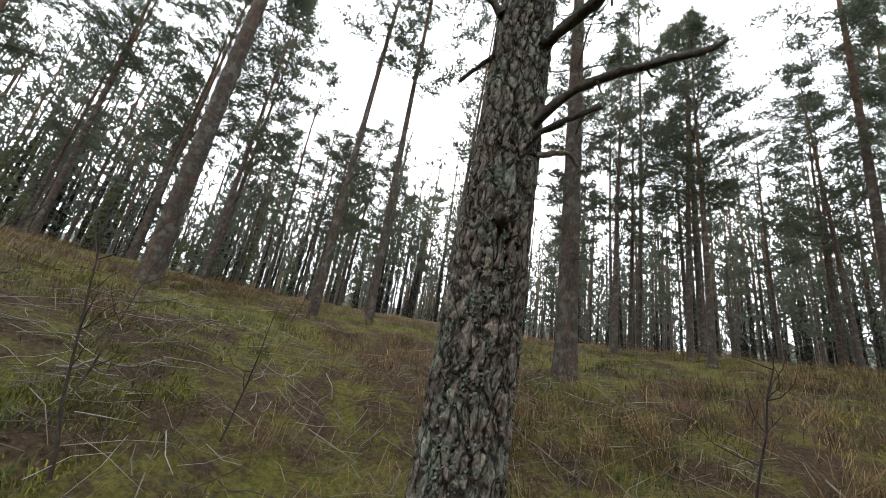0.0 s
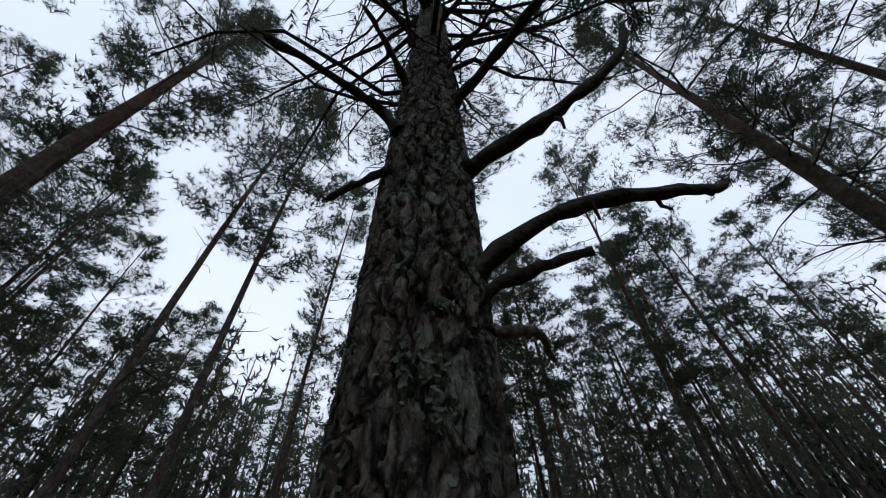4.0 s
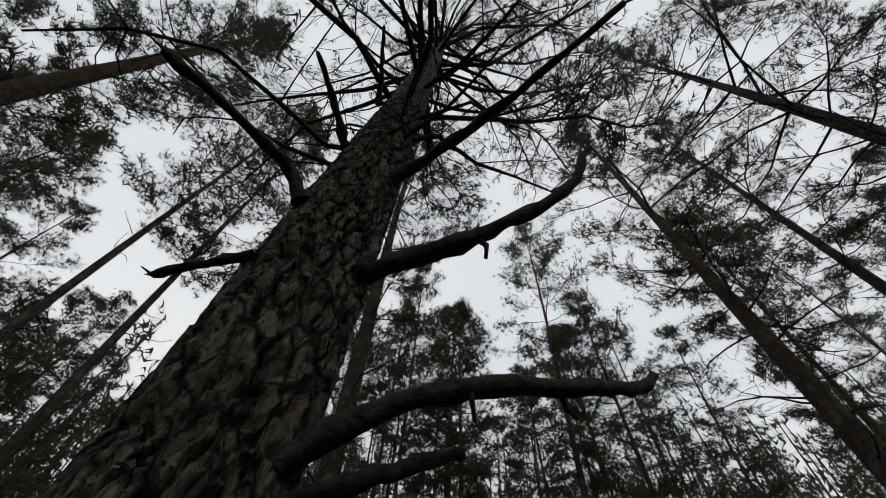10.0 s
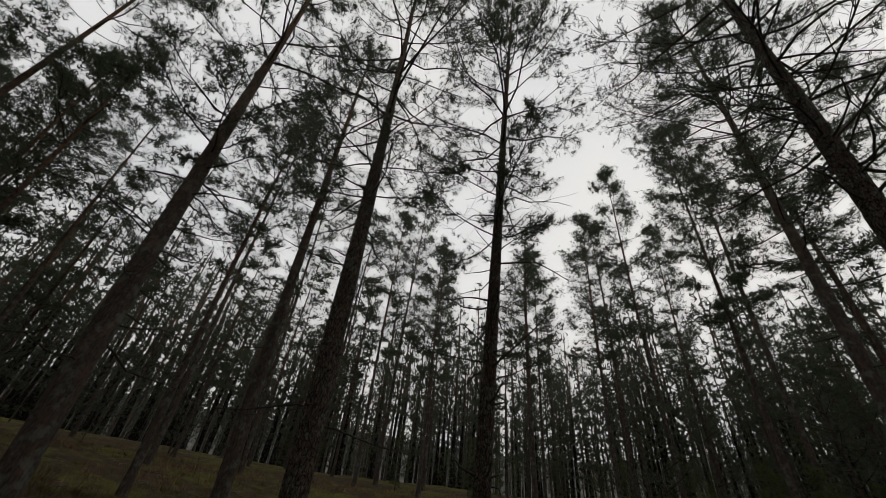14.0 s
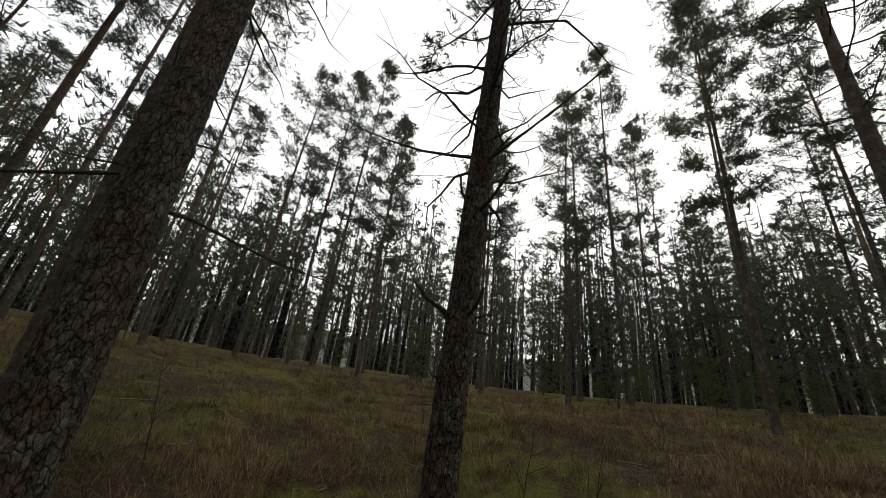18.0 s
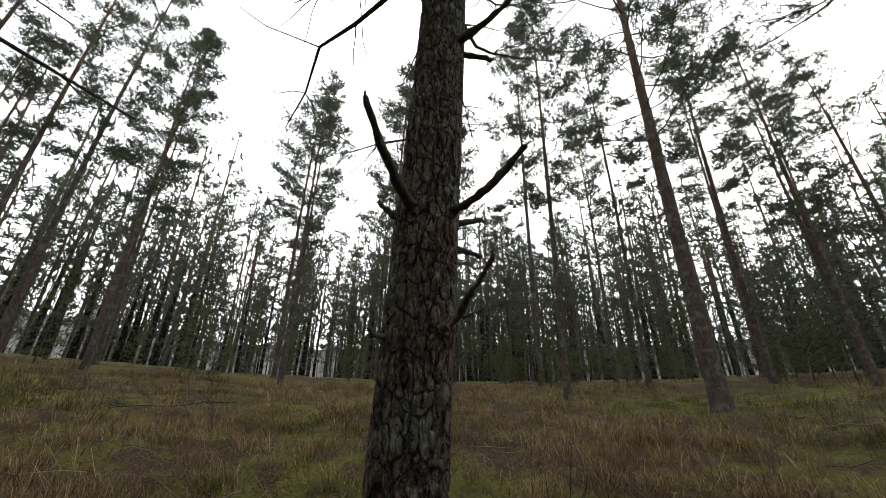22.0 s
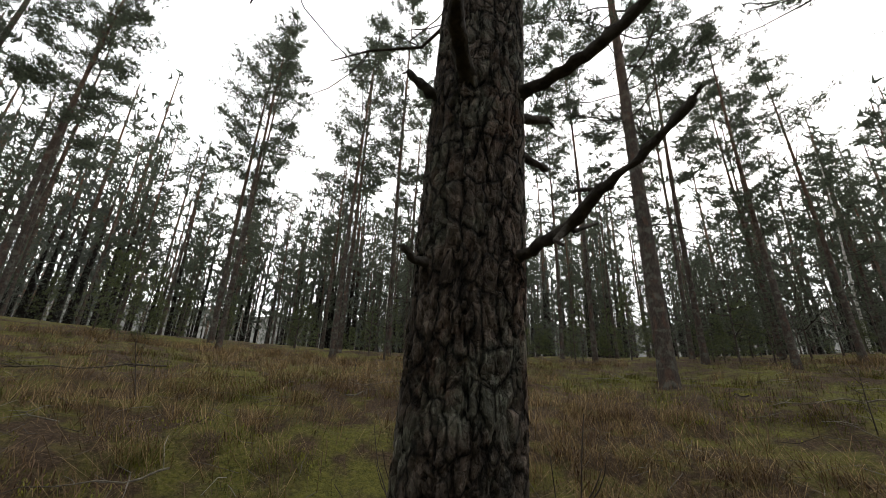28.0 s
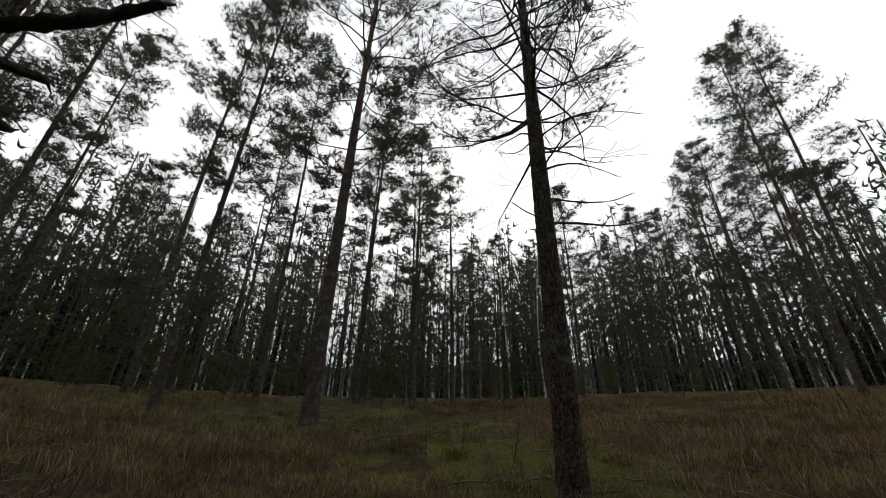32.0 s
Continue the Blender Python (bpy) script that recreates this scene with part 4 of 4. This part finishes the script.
def far_hill():
    s = Soup()
    n = 420
    a = np.arange(n) * 2 * np.pi / n
    top = 21.0 + 8 * vnoise(a * 3.0, a * 0, 31) + 2.5 * vnoise(a * 22, a * 0, 32) + 2 * vnoise(a * 60, a * 0, 33)
    lo = np.stack([150 * np.cos(a), 150 * np.sin(a), np.full(n, -2.0)], -1)
    hi = np.stack([185 * np.cos(a), 185 * np.sin(a), top], -1)
    end = np.stack([260 * np.cos(a), 260 * np.sin(a), np.full(n, -2.0)], -1)
    j = np.arange(n)
    k = (j + 1) % n
    s.add(np.concatenate([lo, hi, end]), np.concatenate([np.stack([j, k, n + k, n + j], -1), np.stack([n + j, n + k, 2 * n + k, 2 * n + j], -1)]))
    tagged(new("backdrop", s.mesh("backdrop", HILL, True)), "low wooded ridge in the distance", "hill", kind="structure")


far_hill()


# ---- undergrowth ----
def blades(rng, where, height, width, lean, mat, name, label, category):
    """Single blades or stalks, each bent over, rooted on the ground."""
    n = len(where)
    x, y = where[:, 0], where[:, 1]
    z = ground_height(x, y) - 0.015
    h = height * rng.uniform(0.45, 1.25, n)
    az, bow = rng.uniform(0, 6.283, n), lean * rng.uniform(0.2, 1.4, n)
    if where.shape[1] > 2:
        az = where[:, 2] + rng.normal(size=n) * 0.7
    d = np.stack([np.cos(az), np.sin(az)], -1)
    s = np.stack([-np.sin(az), np.cos(az)], -1) * (width * rng.uniform(0.6, 1.3, n))[:, None]
    root = np.stack([x, y, z], -1)
    mid = root + np.concatenate([d * (h * bow * 0.35)[:, None], (h * 0.62)[:, None]], -1)
    tip = root + np.concatenate([d * (h * bow)[:, None], (h * (1.0 - 0.45 * np.minimum(bow, 1.6)))[:, None]], -1)
    side = np.concatenate([s, np.zeros((n, 1))], -1)
    v = np.stack([root - side, root + side, mid + side * 0.8, mid - side * 0.8, tip], 1).reshape(-1, 3)
    i = np.arange(n)[:, None] * 5
    soup = Soup()
    soup.add(v, i + np.array([[0, 1, 2, 3]]), i + np.array([[3, 2, 4]]))
    return tagged(new(name, soup.mesh(name, mat)), label, category, kind="stuff")


def clumps(rng, n, per, reach, size, keep=None, gather=0.0):
    """Places gathered in tussocks, thinning out away from the walk."""
    rr = reach * rng.uniform(0.01, 1, n) ** 0.62
    aa = rng.uniform(0, 6.283, n)
    c = np.stack([1.9 + rr * np.cos(aa) * 1.1, -1.3 + rr * np.sin(aa)], -1)
    if gather:
        heart = np.round(c / 0.55) * 0.55 + 0.5 * np.stack([lattice(np.round(c[:, 0] / 0.55).astype(int) + 500, np.round(c[:, 1] / 0.55).astype(int) + 500, k) for k in (3, 4)], -1)
        c = c + (heart - c) * gather * rng.uniform(0.2, 1, (n, 1))
    if keep is not None:
        c = c[keep(c[:, 0], c[:, 1], rng)]
    n = len(c)
    off = rng.normal(size=(n, per, 2)) * (size * rng.uniform(0.5, 1.4, n))[:, None, None]
    p = (c[:, None] + off).reshape(-1, 2)
    lay = vnoise(p[:, 0] * 0.8 + 9, p[:, 1] * 0.8 + 9, 71)[:, None] * 9
    a = np.where(rng.uniform(size=(len(p), 1)) < 0.5, lay, np.arctan2(off[..., 1], off[..., 0]).reshape(-1, 1))
    return np.concatenate([p, a], -1)


def patch(seed, low, high, freq=0.55):
    return lambda x, y, rng: vnoise(x * freq + 40, y * freq + 40, seed) + 0.25 * rng.normal(size=len(x)) * 0.5 > rng.uniform(low, high, len(x))


def green_patch(x, y):
    return 0.6 * vnoise(x * 0.75 + 40, y * 0.75 + 40, 64) + 0.4 * vnoise(x * 2.1 + 40, y * 2.1 + 40, 66)


def on_moss(x, y, rng):
    return green_patch(x, y) > rng.uniform(0.4, 0.58, len(x))


def off_moss(x, y, rng):
    bare = rng.uniform(size=len(x)) < 0.6 * smoothstep(y + 0.5 * x, 0.0, 2.0)
    return ~bare & (green_patch(x, y) < rng.uniform(0.42, 0.8, len(x))) & (vnoise(x * 0.55 + 40, y * 0.55 + 40, 61) > rng.uniform(0.1, 0.5, len(x)))


g = np.random.default_rng(101)
blades(g, clumps(g, 9000, 26, 12, 0.06, off_moss, 0.85), 0.24, 0.0017, 1.6, DRY, "dry_grass", "pale dry bent grass in loose tussocks", "grass")
blades(g, clumps(g, 10000, 18, 12, 0.09, off_moss, 0.5), 0.12, 0.0028, 1.6, RUSSET, "russet_grass", "reddish brown dead grass and bracken litter", "grass")
blades(g, clumps(g, 6000, 20, 11, 0.07, on_moss, 0.6), 0.12, 0.0024, 1.1, GREEN, "green_grass", "short green grass among the dead tufts", "grass")
blades(g, clumps(g, 10000, 24, 9, 0.07, on_moss, 0.5), 0.04, 0.004, 0.8, MOSS, "moss", "bright green moss cushions on the forest floor", "moss")
blades(g, clumps(g, 3400, 14, 13, 0.10, patch(65, 0.35, 0.75)), 0.2, 0.0018, 0.7, HEATH, "heather", "brown leafless heather and bilberry twigs", "heather")
leafy = clumps(g, 2800, 24, 7.5, 0.1, lambda x, y, rng: (y + 0.4 * x > 0.6 + 0.6 * rng.normal(size=len(x))) & (vnoise(x * 0.9 + 20, y * 0.9 + 20, 68) > 0.42))
blades(g, leafy, 0.085, 0.0036, 1.2, SHRUB, "bilberry", "low dark green bilberry shrubs", "shrub")
flat = clumps(g, 5200, 9, 7.5, 0.12, off_moss)
blades(g, flat, 0.28, 0.0018, 2.0, DRY, "grass_litter", "flattened dead grass stalks lying in mats", "grass")


def twig_litter():
    """Thin grey twigs strewn over the ground."""
    rng = np.random.default_rng(55)
    s = Soup()
    for k in range(3600):
        rr, aa = 9.5 * rng.uniform(0.02, 1) ** 0.6, rng.uniform(0, 6.283)
        x, y = 1.6 + rr * math.cos(aa) * 1.1, -0.9 + rr * math.sin(aa)
        if k > 2600:
            x, y = rng.uniform(-3.2, 2.2), rng.uniform(1.9, 4.6)
        turn, length = rng.uniform(0, 6.283), rng.uniform(0.08, 0.42)
        u = np.array([-0.5, 0.0, 0.5]) * length
        px, py = x + u * math.cos(turn) + rng.normal(size=3) * 0.015, y + u * math.sin(turn) + rng.normal(size=3) * 0.015
        z = ground_height(px, py) + rng.uniform(0.03, 0.08, 3)
        r = rng.uniform(0.0016, 0.004)
        tube(s, np.stack([px, py, z], -1), (r, r * 0.9, r * 0.6), 3)
    tagged(new("twig_litter", s.mesh("twig_litter", GREYWOOD)), "thin grey dead twigs strewn on the moss", "twigs", kind="stuff")


twig_litter()


def bare_sapling(x, y, height, seed, lean=0.1):
    """A thin leafless sapling with a few side twigs."""
    rng = np.random.default_rng(seed)
    t = tagged(new("sapling"), "thin leafless brown sapling among the grass", "sapling", "saplings")
    t.location = (x, y, gz(x, y))
    s = Soup()
    pts = limb_points(rng, (0, 0, -0.05), rng.uniform(0, 6.28), 1.45 - lean, height, 9, 0.05, 0.06)
    tube(s, pts, np.linspace(0.005 + 0.003 * height, 0.0018, 9), 5)
    part("stem", s, TWIG, t, smooth=True)
    for _ in range(int(3 + 4 * height)):
        i = rng.integers(2, 8)
        s = Soup()
        tube(s, limb_points(rng, pts[i], rng.uniform(0, 6.28), rng.uniform(0.3, 1.1), height * rng.uniform(0.12, 0.35), 5, 0.3, 0.15), (0.0035, 0.003, 0.0025, 0.002, 0.0015), 4)
        part("twig", s, TWIG, t, smooth=True)
    return t


bare_sapling(-1.55, 1.95, 1.3, 1)
bare_sapling(-1.9, 2.3, 1.1, 2, 0.3)
bare_sapling(-2.2, 1.7, 1.0, 3)
bare_sapling(-1.2, 2.6, 0.9, 4)
bare_sapling(1.6, 2.1, 1.3, 5)
bare_sapling(4.9, -4.6, 1.2, 6)
sap = np.random.default_rng(33)
for k in range(26):
    x, y = 1.9 + sap.normal() * 5.5, -1.4 + sap.normal() * 5.0
    if min((x - p[1].translation.x) ** 2 + (y - p[1].translation.y) ** 2 for p in PATH) > 1.6:
        bare_sapling(x, y, sap.uniform(0.5, 1.4), 200 + k, sap.uniform(0.0, 0.3))


def fallen_stick(x, y, turn, length, radius, seed, mat):
    rng = np.random.default_rng(seed)
    n = 8
    u = np.linspace(-0.5, 0.5, n) * length
    px, py = x + u * math.cos(turn), y + u * math.sin(turn)
    pts = np.stack([px + rng.normal(size=n) * 0.015, py + rng.normal(size=n) * 0.015, ground_height(px, py) + 0.05 + 0.015 * rng.normal(size=n)], -1)
    s = Soup()
    tube(s, pts, np.linspace(radius, radius * 0.45, n), 7, 0.08, rng)
    for _ in range(3):
        i = rng.integers(2, n - 1)
        tube(s, limb_points(rng, pts[i], turn + rng.uniform(-1, 1), rng.uniform(0, 0.5), length * 0.18, 4, 0.1, 0.1), (radius * 0.4, radius * 0.3, radius * 0.25, radius * 0.15), 5)
    return tagged(new("fallen_branch", s.mesh("fallen_branch", mat, True)), "bleached fallen branch lying in the grass", "branch", "fallen branches")


fallen_stick(-3.35, 2.45, 1.6, 1.5, 0.016, 401, PALE)
fallen_stick(-2.9, 1.55, -0.3, 1.4, 0.007, 402, DEAD)
fallen_stick(-2.0, 2.75, 1.0, 0.6, 0.010, 403, PALE)
fallen_stick(0.75, 3.3, -1.2, 1.5, 0.010, 404, GREYWOOD)
fallen_stick(-1.75, 0.8, -0.5, 0.5, 0.018, 405, DEAD)
st = np.random.default_rng(44)
for k in range(90):
    rr, aa = 1.4 + 8 * st.uniform(), st.uniform(0, 6.283)
    fallen_stick(1.9 + rr * math.cos(aa) * 1.1, -1.3 + rr * math.sin(aa), st.uniform(0, 6.283), st.uniform(0.3, 1.4), st.uniform(0.004, 0.011), 300 + k, PALE if st.uniform() < 0.55 else DEAD)


def young_pine(seed, height, needle=SPRUCE):
    rng = np.random.default_rng(seed)
    t = tagged(new("young_pine"), "bushy young green conifer in the undergrowth", "tree", "young conifers")
    soup, axis = trunk_soup(height, 0.03, seed, 7, 10, 0.05)
    part("stem", soup, BARK, t, smooth=True)
    wood, green = Soup(), Soup()
    pine_crown(wood, green, rng, axis, taper_of(0.03, height), height * 0.08, height, height * 0.30, 36, 7, 3, TUFTS_FAR, 3, 0.75, 0.1, 0.12, pad=0.1)
    tagged(part("limbwork", wood, TWIG, t, smooth=True), kind="stuff")
    tagged(part("crown", green, needle, t, "fresh green needles"), kind="stuff")
    return t


def scatter_young(forms, count, seed, low, high, ways):
    """Young conifers in the gaps at the edge of the hollow; ways are (heading, spread) of the thickets."""
    rng = np.random.default_rng(seed)
    for k in range(count):
        way, spread = ways[k % len(ways)]
        aa, rr = way + rng.normal() * spread, rng.uniform(11.5, 24)
        x, y = 1.9 + rr * math.cos(aa), -1.4 + rr * math.sin(aa)
        s = rng.uniform(low, high)
        m = Matrix.LocRotScale((x, y, gz(x, y)), Euler((0, 0, rng.uniform(0, 6.28))), (s, s, s))
        if k < len(forms):
            forms[k].matrix_basis = m
        else:
            copy_thing(forms[k % len(forms)], m)


scatter_young([young_pine(61, 2.4), young_pine(62, 3.4)], 90, 8, 0.45, 1.0, ((-2.0, 0.3), (-1.5, 0.3), (-1.2, 0.25), (-0.6, 0.3), (-1.7, 0.25), (2.2, 0.3)))
scatter_young([young_pine(63, 5.2, NEEDLES)], 60, 18, 0.6, 1.15, ((-1.75, 0.3), (-2.2, 0.3), (-1.3, 0.2), (-1.95, 0.3), (0.5, 0.35)))


def birch(x, y, height, radius, seed):
    rng = np.random.default_rng(seed)
    t = tagged(new("birch_tree"), "thin leafless birch with a white stem", "tree", "birches")
    t.location = (x, y, gz(x, y))
    soup, axis = trunk_soup(height, radius, seed, 9, 22, 0.25)
    part("trunk", soup, BIRCH, t, smooth=True)
    for _ in range(24):
        s = Soup()
        bare_branches(s, rng, axis, taper_of(radius, height), height * 0.3, height * 0.95, 1, 1.6, 4)
        part("branch", s, TWIG, t, smooth=True)


birch(-4.8, -14.5, 8.0, 0.045, 1)
birch(-5.9, -14.0, 6.5, 0.04, 2)
birch(-3.6, -16.0, 7.0, 0.04, 3)
birch(12.5, -19.5, 7.0, 0.03, 4)
